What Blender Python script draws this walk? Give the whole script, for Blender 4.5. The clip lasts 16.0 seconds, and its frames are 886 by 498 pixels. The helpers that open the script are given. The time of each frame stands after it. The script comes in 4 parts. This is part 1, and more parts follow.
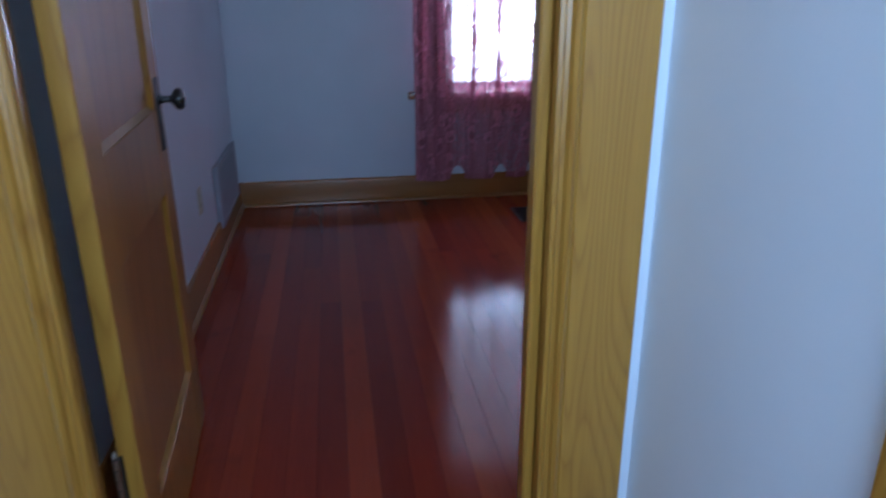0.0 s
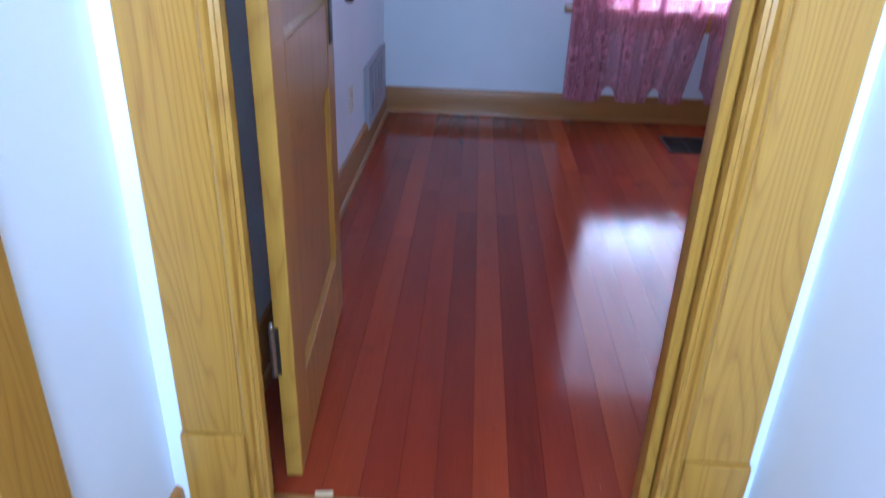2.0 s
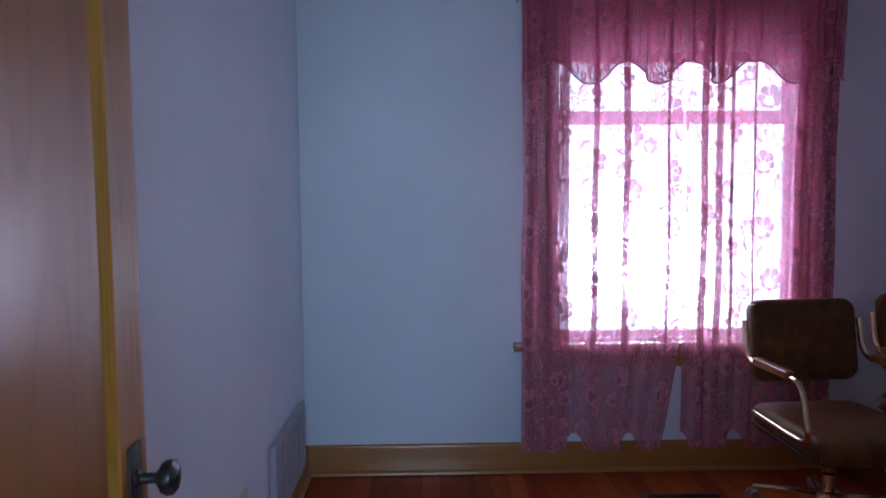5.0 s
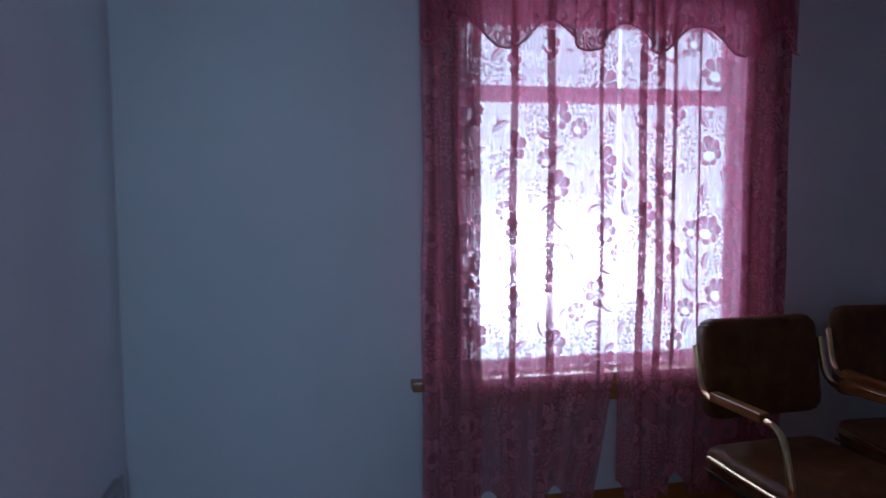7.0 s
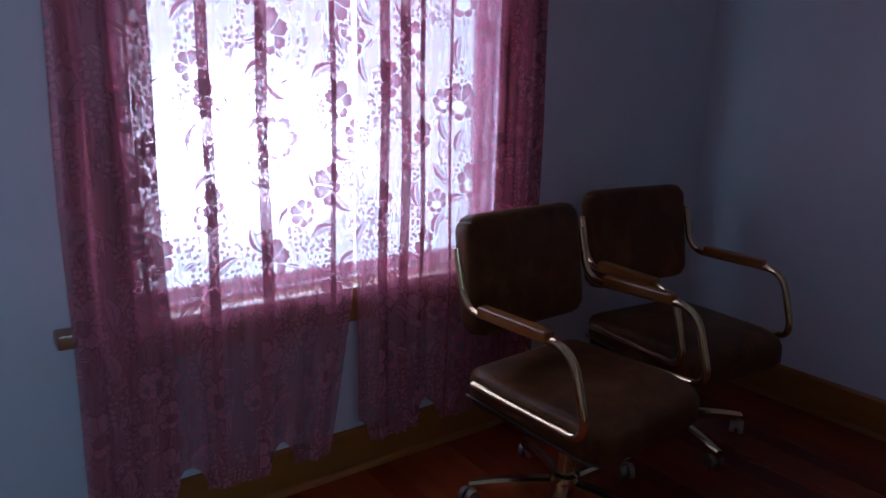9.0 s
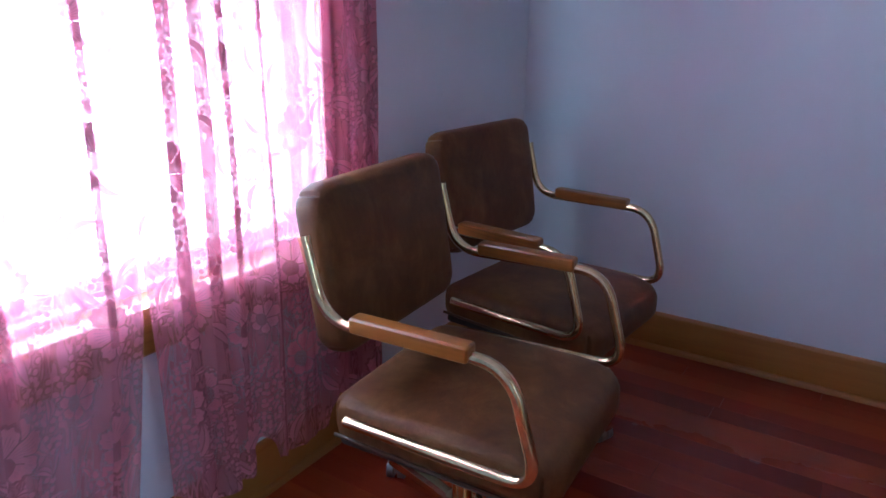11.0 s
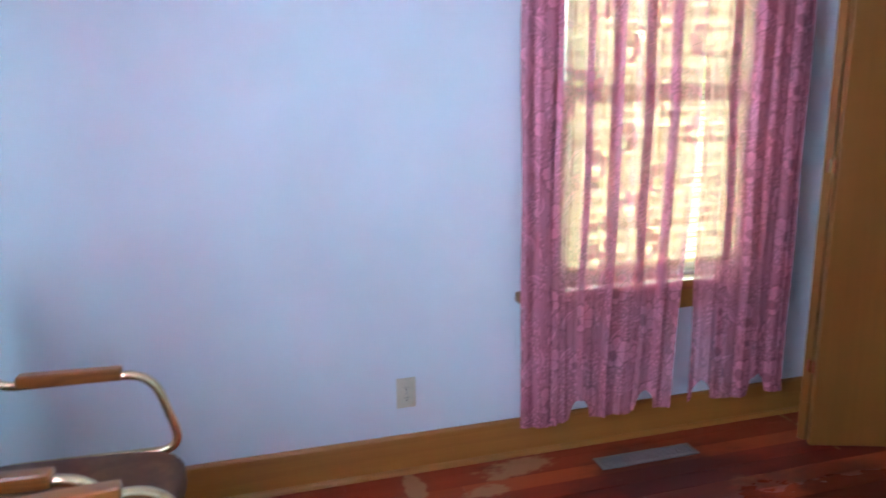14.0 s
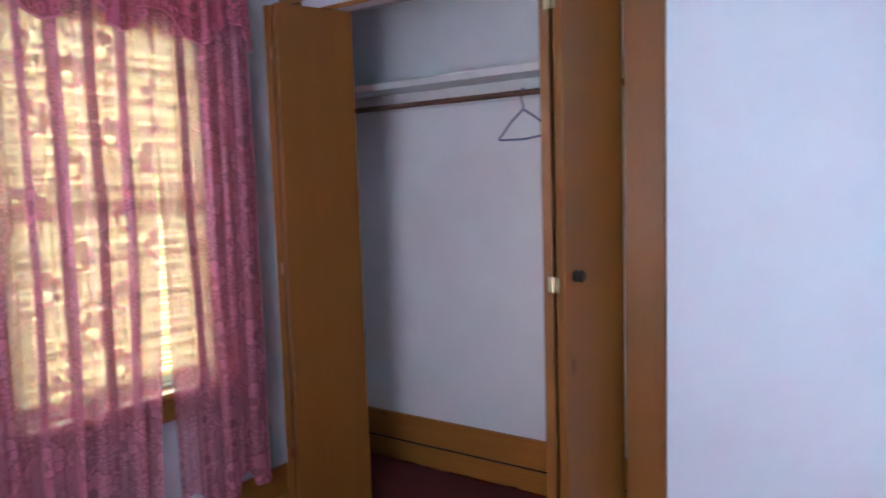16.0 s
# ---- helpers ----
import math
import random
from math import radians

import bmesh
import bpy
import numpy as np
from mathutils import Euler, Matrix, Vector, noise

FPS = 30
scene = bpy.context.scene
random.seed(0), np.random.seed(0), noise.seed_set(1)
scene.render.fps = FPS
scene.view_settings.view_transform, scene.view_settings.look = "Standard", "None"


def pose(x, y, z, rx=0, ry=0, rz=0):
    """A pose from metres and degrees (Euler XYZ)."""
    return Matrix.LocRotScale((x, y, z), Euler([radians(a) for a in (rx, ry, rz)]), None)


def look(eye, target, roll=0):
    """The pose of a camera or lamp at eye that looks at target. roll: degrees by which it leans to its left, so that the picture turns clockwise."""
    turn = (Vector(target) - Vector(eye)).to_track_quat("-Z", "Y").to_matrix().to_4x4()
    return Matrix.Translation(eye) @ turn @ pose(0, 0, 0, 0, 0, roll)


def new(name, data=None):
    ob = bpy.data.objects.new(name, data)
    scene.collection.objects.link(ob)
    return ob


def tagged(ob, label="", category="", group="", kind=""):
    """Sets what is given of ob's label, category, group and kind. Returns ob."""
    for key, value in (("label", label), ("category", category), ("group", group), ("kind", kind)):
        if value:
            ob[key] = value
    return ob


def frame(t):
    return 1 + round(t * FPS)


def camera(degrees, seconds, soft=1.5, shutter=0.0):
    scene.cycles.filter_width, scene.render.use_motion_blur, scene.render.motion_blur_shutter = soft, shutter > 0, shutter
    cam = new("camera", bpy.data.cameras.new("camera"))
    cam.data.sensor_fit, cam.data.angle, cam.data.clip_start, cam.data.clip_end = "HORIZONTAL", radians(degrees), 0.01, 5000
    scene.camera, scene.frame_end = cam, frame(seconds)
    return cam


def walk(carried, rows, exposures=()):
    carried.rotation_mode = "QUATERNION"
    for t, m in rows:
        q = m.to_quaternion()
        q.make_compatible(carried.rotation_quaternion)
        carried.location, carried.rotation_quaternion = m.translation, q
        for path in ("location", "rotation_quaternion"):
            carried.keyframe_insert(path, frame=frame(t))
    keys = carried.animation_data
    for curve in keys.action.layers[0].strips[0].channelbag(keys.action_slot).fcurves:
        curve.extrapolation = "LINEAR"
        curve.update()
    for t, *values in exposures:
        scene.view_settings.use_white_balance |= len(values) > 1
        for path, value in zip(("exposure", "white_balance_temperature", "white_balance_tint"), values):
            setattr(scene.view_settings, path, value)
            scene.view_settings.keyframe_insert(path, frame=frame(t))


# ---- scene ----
cam = camera(64.2, 16.0, shutter=0.5)
PATH = [
    (0, (0.539, 0.318, 1.205), (0.822, 2.179, 0.529), -0.3),
    (0.5, (0.515, 0.291, 1.166), (0.605, 2.124, 0.371), -1.1),
    (1, (0.495, 0.280, 1.127), (0.481, 2.044, 0.185), -1.5),
    (1.5, (0.481, 0.291, 1.125), (0.380, 1.986, 0.068), -0.3),
    (2, (0.480, 0.323, 1.182), (0.418, 2.114, 0.293), 2.0),
    (2.5, (0.476, 0.354, 1.251), (0.433, 2.240, 0.587), 0.7),
    (3, (0.479, 0.454, 1.308), (0.507, 2.389, 0.805), -0.4),
    (3.5, (0.483, 0.598, 1.351), (0.633, 2.554, 0.963), -0.9),
    (4, (0.573, 0.778, 1.404), (0.603, 2.763, 1.159), -0.5),
    (6.5, (0.529, 1.693, 1.378), (0.757, 3.676, 1.253), 0.4),
    (7, (0.586, 1.926, 1.381), (0.972, 3.882, 1.223), -0.3),
    (7.5, (0.612, 2.148, 1.362), (1.116, 4.068, 1.114), 0.4),
    (8, (0.621, 2.345, 1.335), (1.447, 4.131, 0.980), 1.1),
    (8.5, (0.710, 2.516, 1.305), (1.757, 4.165, 0.877), 1.0),
    (9, (0.794, 2.664, 1.292), (1.931, 4.242, 0.828), 1.2),
    (9.5, (0.818, 2.836, 1.280), (2.048, 4.329, 0.770), 1.9),
    (10, (0.864, 3.011, 1.265), (2.290, 4.295, 0.700), 2.1),
    (12.5, (1.269, 3.643, 1.216), (3.092, 4.076, 0.517), 0.7),
    (13, (1.306, 3.715, 1.228), (3.200, 3.611, 0.600), 2.1),
    (13.5, (1.240, 3.708, 1.290), (3.136, 3.323, 0.801), 0.5),
    (14, (1.221, 3.646, 1.389), (3.101, 3.116, 0.962), -0.9),
    (14.5, (1.197, 3.607, 1.420), (2.995, 2.808, 1.062), -0.7),
    (15, (1.189, 3.580, 1.437), (2.759, 2.368, 1.178), -0.7),
    (15.5, (1.158, 3.560, 1.439), (2.497, 2.084, 1.261), -1.5),
    (16, (1.139, 3.578, 1.442), (2.269, 1.938, 1.255), -1.8),
]
EXPOSURES = [(0.0, 1.35, 4800, 4), (0.5, 1.95, 4800, 6), (1.5, 2.65, 4800, 6), (3.0, 2.8, 4850, 9), (4.0, 2.3, 4950, 8), (6.5, 1.3, 4950, -2),
             (7.5, 0.8, 4900, 0), (8.0, 0.8, 4900, 0), (9.0, 0.95, 4900, 2), (10.2, 1.75, 4950, 2), (12.3, 4.45, 4700, -20), (13.5, 4.38, 4700, -20), (14.5, 4.08, 4850, -18), (15.0, 3.95, 5050, -12), (16.0, 3.8, 5250, -10)]
walk(cam, [(t, look(eye, target, roll)) for t, eye, target, roll in PATH], EXPOSURES)
HALL_W, SKY_W, YARD_1, YARD_2 = 8.5, 6.0, 15.0, 1.0

# ---------------------------------------------------------------- sky, sun, daylight outside the windows
world = bpy.data.worlds.new("sky")
world.use_nodes = True
scene.world = world
wn = world.node_tree
sky = wn.nodes.new("ShaderNodeTexSky")
sky.sky_type = "NISHITA"
sky.sun_disc = False
sky.sun_elevation = radians(48)
sky.sun_rotation = radians(270)
wn.links.new(sky.outputs[0], wn.nodes["Background"].inputs[0])
wn.nodes["Background"].inputs[1].default_value = 0.10

sun = new("sun", bpy.data.lights.new("sun", "SUN"))
sun.data.energy, sun.data.angle, sun.data.color = 3.0, radians(0.5), (1.0, 0.95, 0.87)
sun.matrix_world = look((-14.0, 3.0, 16.0), (0.0, 2.5, 0.0))

# daylight from the window at the end of the hall, behind the walker
hall_day = new("hall_window_light", bpy.data.lights.new("hall_window_light", "AREA"))
hall_day.data.shape, hall_day.data.size, hall_day.data.size_y = "RECTANGLE", 0.95, 1.25
hall_day.data.energy, hall_day.data.color = HALL_W, (0.74, 0.87, 1.0)
hall_day.matrix_world = look((0.50, -0.255, 1.52), (0.50, 1.0, 0.70))

# skylight coming in through the window of the room
window_day = new("window_sky_light", bpy.data.lights.new("window_sky_light", "AREA"))
window_day.data.shape, window_day.data.size, window_day.data.size_y = "RECTANGLE", 1.10, 1.30
window_day.data.energy, window_day.data.color = SKY_W, (0.80, 0.90, 1.0)
window_day.matrix_world = look((1.78, 4.612, 1.39), (1.78, 2.0, 1.20))

# ---------------------------------------------------------------- measures of the place
XL, XR, YF = -0.06, 3.604, 4.59          # room: inner faces of the side walls and of the window wall
YR, YH = 1.475, 1.335                    # door wall: room face, hall face
YC, YCB = 1.29, 0.759                    # closet front, closet back
HXL, HXR, YE = -0.065, 1.035, -0.27      # hall: side walls, far end
H, T = 2.46, 0.14                        # ceiling, wall thickness
B = 0.152                                # baseboard height


# ---------------------------------------------------------------- mesh helpers
def add_box(bm, a, b, bevel=0.0, segments=1, m=None):
    lo = [min(a[i], b[i]) for i in range(3)]
    hi = [max(a[i], b[i]) for i in range(3)]
    r = bmesh.ops.create_cube(bm, size=1.0)
    for v in r["verts"]:
        v.co = Vector([(lo[i] + hi[i]) / 2 + v.co[i] * (hi[i] - lo[i]) for i in range(3)])
    vs = r["verts"]
    if bevel:
        es = list({e for v in vs for e in v.link_edges})
        out = bmesh.ops.bevel(bm, geom=es, offset=bevel, segments=segments, profile=0.6, affect="EDGES")
        vs = list({v for v in out["verts"]} | {v for v in vs if v.is_valid})
    if m is not None:
        bmesh.ops.transform(bm, matrix=m, verts=vs)
    return vs


def box_bm(a, b, bevel=0.0, segments=1, m=None):
    bm = bmesh.new()
    add_box(bm, a, b, bevel, segments, m)
    return bm


def cyl_bm(p, q, r1, r2=None, n=20, bm=None):
    bm = bm or bmesh.new()
    p, q = Vector(p), Vector(q)
    d = q - p
    m = Matrix.Translation((p + q) / 2) @ d.to_track_quat("Z", "Y").to_matrix().to_4x4()
    bmesh.ops.create_cone(bm, cap_ends=True, segments=n, radius1=r1, radius2=r1 if r2 is None else r2, depth=d.length, matrix=m)
    return bm


def tube_bm(points, r, n=12, bm=None, flat=1.0):
    """A round tube along points."""
    bm = bm or bmesh.new()
    pts = [Vector(p) for p in points]
    rings, side = [], None
    for i, p in enumerate(pts):
        d = (pts[min(i + 1, len(pts) - 1)] - pts[max(i - 1, 0)]).normalized()
        if side is None:
            side = d.orthogonal().normalized()
        side = (side - d * side.dot(d)).normalized()
        up = d.cross(side)
        rings.append([bm.verts.new(p + side * (r * math.cos(a)) + up * (r * flat * math.sin(a))) for a in [2 * math.pi * k / n for k in range(n)]])
    for a, b in zip(rings, rings[1:]):
        for k in range(n):
            bm.faces.new((a[k], a[(k + 1) % n], b[(k + 1) % n], b[k]))
    bm.faces.new(rings[0][::-1])
    bm.faces.new(rings[-1])
    return bm


def rounded_path(points, radius, steps=7):
    """Corner points joined by arcs."""
    pts = [Vector(p) for p in points]
    out = [pts[0]]
    for a, b, c in zip(pts, pts[1:], pts[2:]):
        r = min(radius, (a - b).length * 0.49, (c - b).length * 0.49)
        p, q = b + (a - b).normalized() * r, b + (c - b).normalized() * r
        for k in range(steps + 1):
            s = k / steps
            out.append(p * (1 - s) ** 2 + b * (2 * s * (1 - s)) + q * s ** 2)
    return out + [pts[-1]]


def lathe_bm(profile, m, n=24, bm=None):
    """A turned shape: profile of (radius, height) along z, placed by m."""
    bm = bm or bmesh.new()
    rings = []
    for r, z in profile:
        rings.append([bm.verts.new(m @ Vector((r * math.cos(2 * math.pi * k / n), r * math.sin(2 * math.pi * k / n), z))) for k in range(n)])
    for a, b in zip(rings, rings[1:]):
        for k in range(n):
            bm.faces.new((a[k], a[(k + 1) % n], b[(k + 1) % n], b[k]))
    bm.faces.new(rings[0][::-1])
    bm.faces.new(rings[-1])
    return bm


def finish(ob, smooth=True):
    if smooth:
        ob.data.polygons.foreach_set("use_smooth", [True] * len(ob.data.polygons))
        ob.data.set_sharp_from_angle(angle=radians(32))
    return ob


def to_mesh(name, bm, material, smooth=True):
    bmesh.ops.recalc_face_normals(bm, faces=bm.faces)
    me = bpy.data.meshes.new(name)
    bm.to_mesh(me)
    bm.free()
    me.materials.append(material)
    ob = new(name, me)
    return finish(ob, smooth)


def part(name, bm, material, parent, label="", smooth=True):
    ob = to_mesh(name, bm, material, smooth)
    ob.parent = parent
    if label:
        tagged(ob, label)
    return ob


def thing(name, label="", category="", group="", kind="", m=None):
    ob = new(name)
    ob.empty_display_size = 0.05
    if m is not None:
        ob.matrix_basis = m
    return tagged(ob, label, category, group, kind)


def structure(name, bm, material, label="", category="", smooth=False):
    return tagged(to_mesh(name, bm, material, smooth), label, category, kind="structure")


# ---------------------------------------------------------------- materials
def nodes_of(name):
    m = bpy.data.materials.new(name)
    m.use_nodes = True
    nt = m.node_tree
    return m, nt, nt.nodes["Principled BSDF"]


def math_node(nt, op, a, b=None, clamp=False):
    n = nt.nodes.new("ShaderNodeMath")
    n.operation, n.use_clamp = op, clamp
    for i, v in enumerate((a, b)):
        if v is None:
            continue
        if isinstance(v, (int, float)):
            n.inputs[i].default_value = v
        else:
            nt.links.new(v, n.inputs[i])
    return n.outputs[0]


def place_coords(nt, scale, offset=(0, 0, 0), per_object=True):
    """World position scaled, shifted by a value of its own for each object."""
    g = nt.nodes.new("ShaderNodeNewGeometry")
    mp = nt.nodes.new("ShaderNodeMapping")
    mp.inputs["Scale"].default_value = scale
    mp.inputs["Location"].default_value = offset
    nt.links.new(g.outputs["Position"], mp.inputs["Vector"])
    if not per_object:
        return mp.outputs[0]
    info = nt.nodes.new("ShaderNodeObjectInfo")
    k = math_node(nt, "MULTIPLY", info.outputs["Random"], 37.0)
    add = nt.nodes.new("ShaderNodeVectorMath")
    nt.links.new(mp.outputs[0], add.inputs[0])
    nt.links.new(k, add.inputs[1])
    return add.outputs[0]


def noise_node(nt, vec, scale, detail=4.0, rough=0.55, distortion=0.0):
    n = nt.nodes.new("ShaderNodeTexNoise")
    n.inputs["Scale"].default_value, n.inputs["Detail"].default_value = scale, detail
    n.inputs["Roughness"].default_value, n.inputs["Distortion"].default_value = rough, distortion
    nt.links.new(vec, n.inputs["Vector"])
    return n.outputs["Fac"]


def ramp(nt, fac, stops):
    r = nt.nodes.new("ShaderNodeValToRGB")
    e = r.color_ramp.elements
    while len(e) < len(stops):
        e.new(0.5)
    for el, (p, c) in zip(e, stops):
        el.position = p
        el.color = (*c, 1) if len(c) == 3 else c
    nt.links.new(fac, r.inputs[0])
    return r.outputs[0]


def grey(v):
    return (v, v, v)


def mix_color(nt, fac, a, b, blend="MIX"):
    n = nt.nodes.new("ShaderNodeMix")
    n.data_type, n.blend_type = "RGBA", blend
    for s, v in ((0, fac), (6, a), (7, b)):
        if isinstance(v, (int, float)):
            n.inputs[s].default_value = v
        elif isinstance(v, tuple):
            n.inputs[s].default_value = (*v, 1)
        else:
            nt.links.new(v, n.inputs[s])
    return n.outputs[2]


def bump(nt, b, height, strength, distance):
    n = nt.nodes.new("ShaderNodeBump")
    n.inputs["Strength"].default_value, n.inputs["Distance"].default_value = strength, distance
    nt.links.new(height, n.inputs["Height"])
    nt.links.new(n.outputs[0], b.inputs["Normal"])


def paint(name, color, rough=0.55, stain=0.05):
    """Wall paint: roller texture, faint blotches."""
    m, nt, b = nodes_of(name)
    v = place_coords(nt, (1, 1, 1), per_object=False)
    big = noise_node(nt, v, 1.7, 3)
    dark = tuple(c * (1 - stain) for c in color)
    lite = tuple(min(1, c * (1 + stain * 0.6)) for c in color)
    c1 = ramp(nt, big, [(0.3, dark), (0.7, lite)])
    nt.links.new(c1, b.inputs["Base Color"])
    b.inputs["Roughness"].default_value = rough
    fine = noise_node(nt, v, 190, 3)
    mid = noise_node(nt, v, 9, 3)
    h = math_node(nt, "ADD", fine, math_node(nt, "MULTIPLY", mid, 1.6))
    bump(nt, b, h, 0.12, 0.002)
    return m


def wood(name, dark, light, axis, rough=0.32, rings=11.0, coat=0.35, wear=0.0, contrast=1.0, figure=0.0):
    """Varnished softwood with grain along one axis (0, 1, 2)."""
    m, nt, b = nodes_of(name)
    s = [1.0, 1.0, 1.0]
    s[axis] = 0.035
    v = place_coords(nt, s)
    warp = noise_node(nt, v, 5.2, 4, 0.55, 0.5)
    # growth rings cut lengthwise
    g = nt.nodes.new("ShaderNodeNewGeometry")
    sp = nt.nodes.new("ShaderNodeSeparateXYZ")
    nt.links.new(g.outputs["Position"], sp.inputs[0])
    o = [i for i in range(3) if i != axis]
    across = math_node(nt, "MULTIPLY", math_node(nt, "ADD", sp.outputs[o[0]], sp.outputs[o[1]]), rings * 1.1)
    ringf = math_node(nt, "FRACT", math_node(nt, "ADD", across, math_node(nt, "MULTIPLY", warp, rings * 0.85)))
    if figure:
        # flat-sawn figure: nested arches of dark late wood
        fg = [1.0, 1.0, 1.0]
        fg[axis] = 0.10
        arch = noise_node(nt, place_coords(nt, fg), 6.0, 2, 0.45, 0.3)
        ringf = math_node(nt, "FRACT", math_node(nt, "ADD", math_node(nt, "MULTIPLY", across, 0.35), math_node(nt, "MULTIPLY", arch, figure)))
    ringv = ramp(nt, ringf, [(0.0, grey(0.0)), (0.14, grey(0.55)), (0.5, grey(1.0)), (0.86, grey(0.8)), (1.0, grey(0.0))]) if figure else ramp(nt, ringf, [(0.0, grey(0.35)), (0.45, grey(0.95)), (0.80, grey(1.0)), (1.0, grey(0.35))])
    fs = [1.0, 1.0, 1.0]
    fs[axis] = 0.02
    fv = place_coords(nt, fs)
    fibre = noise_node(nt, fv, 260, 3, 0.7)
    blot = noise_node(nt, v, 1.3, 2)
    k = math_node(nt, "ADD", math_node(nt, "MULTIPLY", ringv, 0.34 * contrast), math_node(nt, "MULTIPLY", fibre, 0.36))
    k = math_node(nt, "ADD", k, math_node(nt, "MULTIPLY", blot, 0.40), clamp=True)
    c = ramp(nt, k, [(0.26, dark), (0.74, light)])
    # knots and dents
    vo = nt.nodes.new("ShaderNodeTexVoronoi")
    vo.inputs["Scale"].default_value = 3.4
    nt.links.new(place_coords(nt, [1.0 if i != axis else 0.45 for i in range(3)]), vo.inputs["Vector"])
    knot = ramp(nt, vo.outputs["Distance"], [(0.0, grey(1.0)), (0.035, grey(0.75)), (0.06, grey(0.0))])
    c = mix_color(nt, math_node(nt, "MULTIPLY", knot, 0.65), c, tuple(x * 0.32 for x in dark))
    if wear:
        w = noise_node(nt, place_coords(nt, (1, 1, 1)), 7, 5, 0.7)
        wm = ramp(nt, w, [(0.60, grey(0.0)), (0.72, grey(1.0))])
        c = mix_color(nt, math_node(nt, "MULTIPLY", wm, wear), c, tuple(min(1, x * 1.5 + 0.03) for x in light))
    nt.links.new(c, b.inputs["Base Color"])
    r = ramp(nt, fibre, [(0.3, grey(rough - 0.02)), (0.8, grey(rough + 0.06))])
    nt.links.new(r, b.inputs["Roughness"])
    b.inputs["Coat Weight"].default_value, b.inputs["Coat Roughness"].default_value = coat, 0.16
    b.inputs["Specular IOR Level"].default_value = 0.5 if coat > 0.1 else 0.25
    bump(nt, b, math_node(nt, "ADD", fibre, math_node(nt, "MULTIPLY", ringv, 0.3)), 0.14, 0.0010)
    return m


def floor_wood(name, dark, light, bare, rough, wear_lo, coat=0.05, along=0.55, strength=0.70, blend=0.05, span=(0.20, 0.72)):
    """Stained floorboards along y, stain worn to bare wood in patches."""
    m, nt, b = nodes_of(name)
    v = place_coords(nt, (1.0, 0.07, 1.0))
    warp = noise_node(nt, v, 9.0, 4, 0.55, 0.4)
    fv = place_coords(nt, (1.0, 0.022, 1.0))
    fibre = noise_node(nt, fv, 300, 3, 0.7)
    info = nt.nodes.new("ShaderNodeObjectInfo")
    k = math_node(nt, "ADD", math_node(nt, "MULTIPLY", warp, 0.40), math_node(nt, "MULTIPLY", fibre, 0.25))
    k = math_node(nt, "ADD", k, math_node(nt, "MULTIPLY", info.outputs["Random"], 0.24), clamp=True)
    c = ramp(nt, k, [(span[0], dark), (span[1], light)])
    pos = place_coords(nt, (1.0, along, 1.0), per_object=along < 0.5)
    w1 = noise_node(nt, pos, 3.1, 6, 0.68, 0.2)
    w2 = noise_node(nt, pos, 17.0, 4, 0.65)
    w = math_node(nt, "ADD", math_node(nt, "MULTIPLY", w1, 0.72), math_node(nt, "MULTIPLY", w2, 0.28))
    # more traffic wear along the wall by the second window
    sep = nt.nodes.new("ShaderNodeSeparateXYZ")
    g = nt.nodes.new("ShaderNodeNewGeometry")
    nt.links.new(g.outputs["Position"], sep.inputs[0])
    edge = math_node(nt, "MULTIPLY", math_node(nt, "SUBTRACT", sep.outputs[0], 2.86), 0.26, clamp=True)
    w = math_node(nt, "ADD", w, edge)

    def patch(cx, cy, rx, ry):
        px = math_node(nt, "DIVIDE", math_node(nt, "SUBTRACT", sep.outputs[0], cx), rx)
        py = math_node(nt, "DIVIDE", math_node(nt, "SUBTRACT", sep.outputs[1], cy), ry)
        return math_node(nt, "SUBTRACT", 1.0, math_node(nt, "ADD", math_node(nt, "MULTIPLY", px, px), math_node(nt, "MULTIPLY", py, py)), clamp=True)
    # finish scraped off under the outlet and in a trail towards the floor vent
    for cx, cy, rx, ry, k in ((3.46, 3.13, 0.15, 0.06, 0.34), (3.37, 2.92, 0.07, 0.20, 0.22), (3.50, 2.72, 0.09, 0.26, 0.20), (3.30, 2.40, 0.12, 0.30, 0.17), (3.15, 1.97, 0.09, 0.16, 0.24)):
        w = math_node(nt, "ADD", w, math_node(nt, "MULTIPLY", patch(cx, cy, rx, ry), k))
    # chipped finish along the joint in the doorway
    seam = math_node(nt, "ABSOLUTE", math_node(nt, "SUBTRACT", sep.outputs[1], 1.462))
    w = math_node(nt, "ADD", w, math_node(nt, "MULTIPLY", math_node(nt, "SUBTRACT", 1.0, math_node(nt, "MULTIPLY", seam, 26.0), clamp=True), 0.27))
    # dull scuff on the boards in front of the window
    ex = math_node(nt, "MULTIPLY", math_node(nt, "SUBTRACT", sep.outputs[0], 1.36), 5.0)
    ey = math_node(nt, "MULTIPLY", math_node(nt, "SUBTRACT", sep.outputs[1], 3.14), 11.0)
    er = math_node(nt, "ADD", math_node(nt, "MULTIPLY", ex, ex), math_node(nt, "MULTIPLY", ey, ey))
    w = math_node(nt, "ADD", w, math_node(nt, "MULTIPLY", math_node(nt, "SUBTRACT", 1.0, er, clamp=True), 0.30))
    wm = ramp(nt, w, [(wear_lo, grey(0.0)), (wear_lo + blend, grey(1.0))])
    c = mix_color(nt, math_node(nt, "MULTIPLY", wm, strength), c, bare)
    # old dark water stains by the vent; shade painted on boards before the closet
    blot = noise_node(nt, pos, 5.0, 4, 0.6)
    stain_shade = math_node(nt, "MAXIMUM", patch(3.25, 2.15, 0.34, 0.50), patch(2.85, 1.62, 0.50, 0.34))
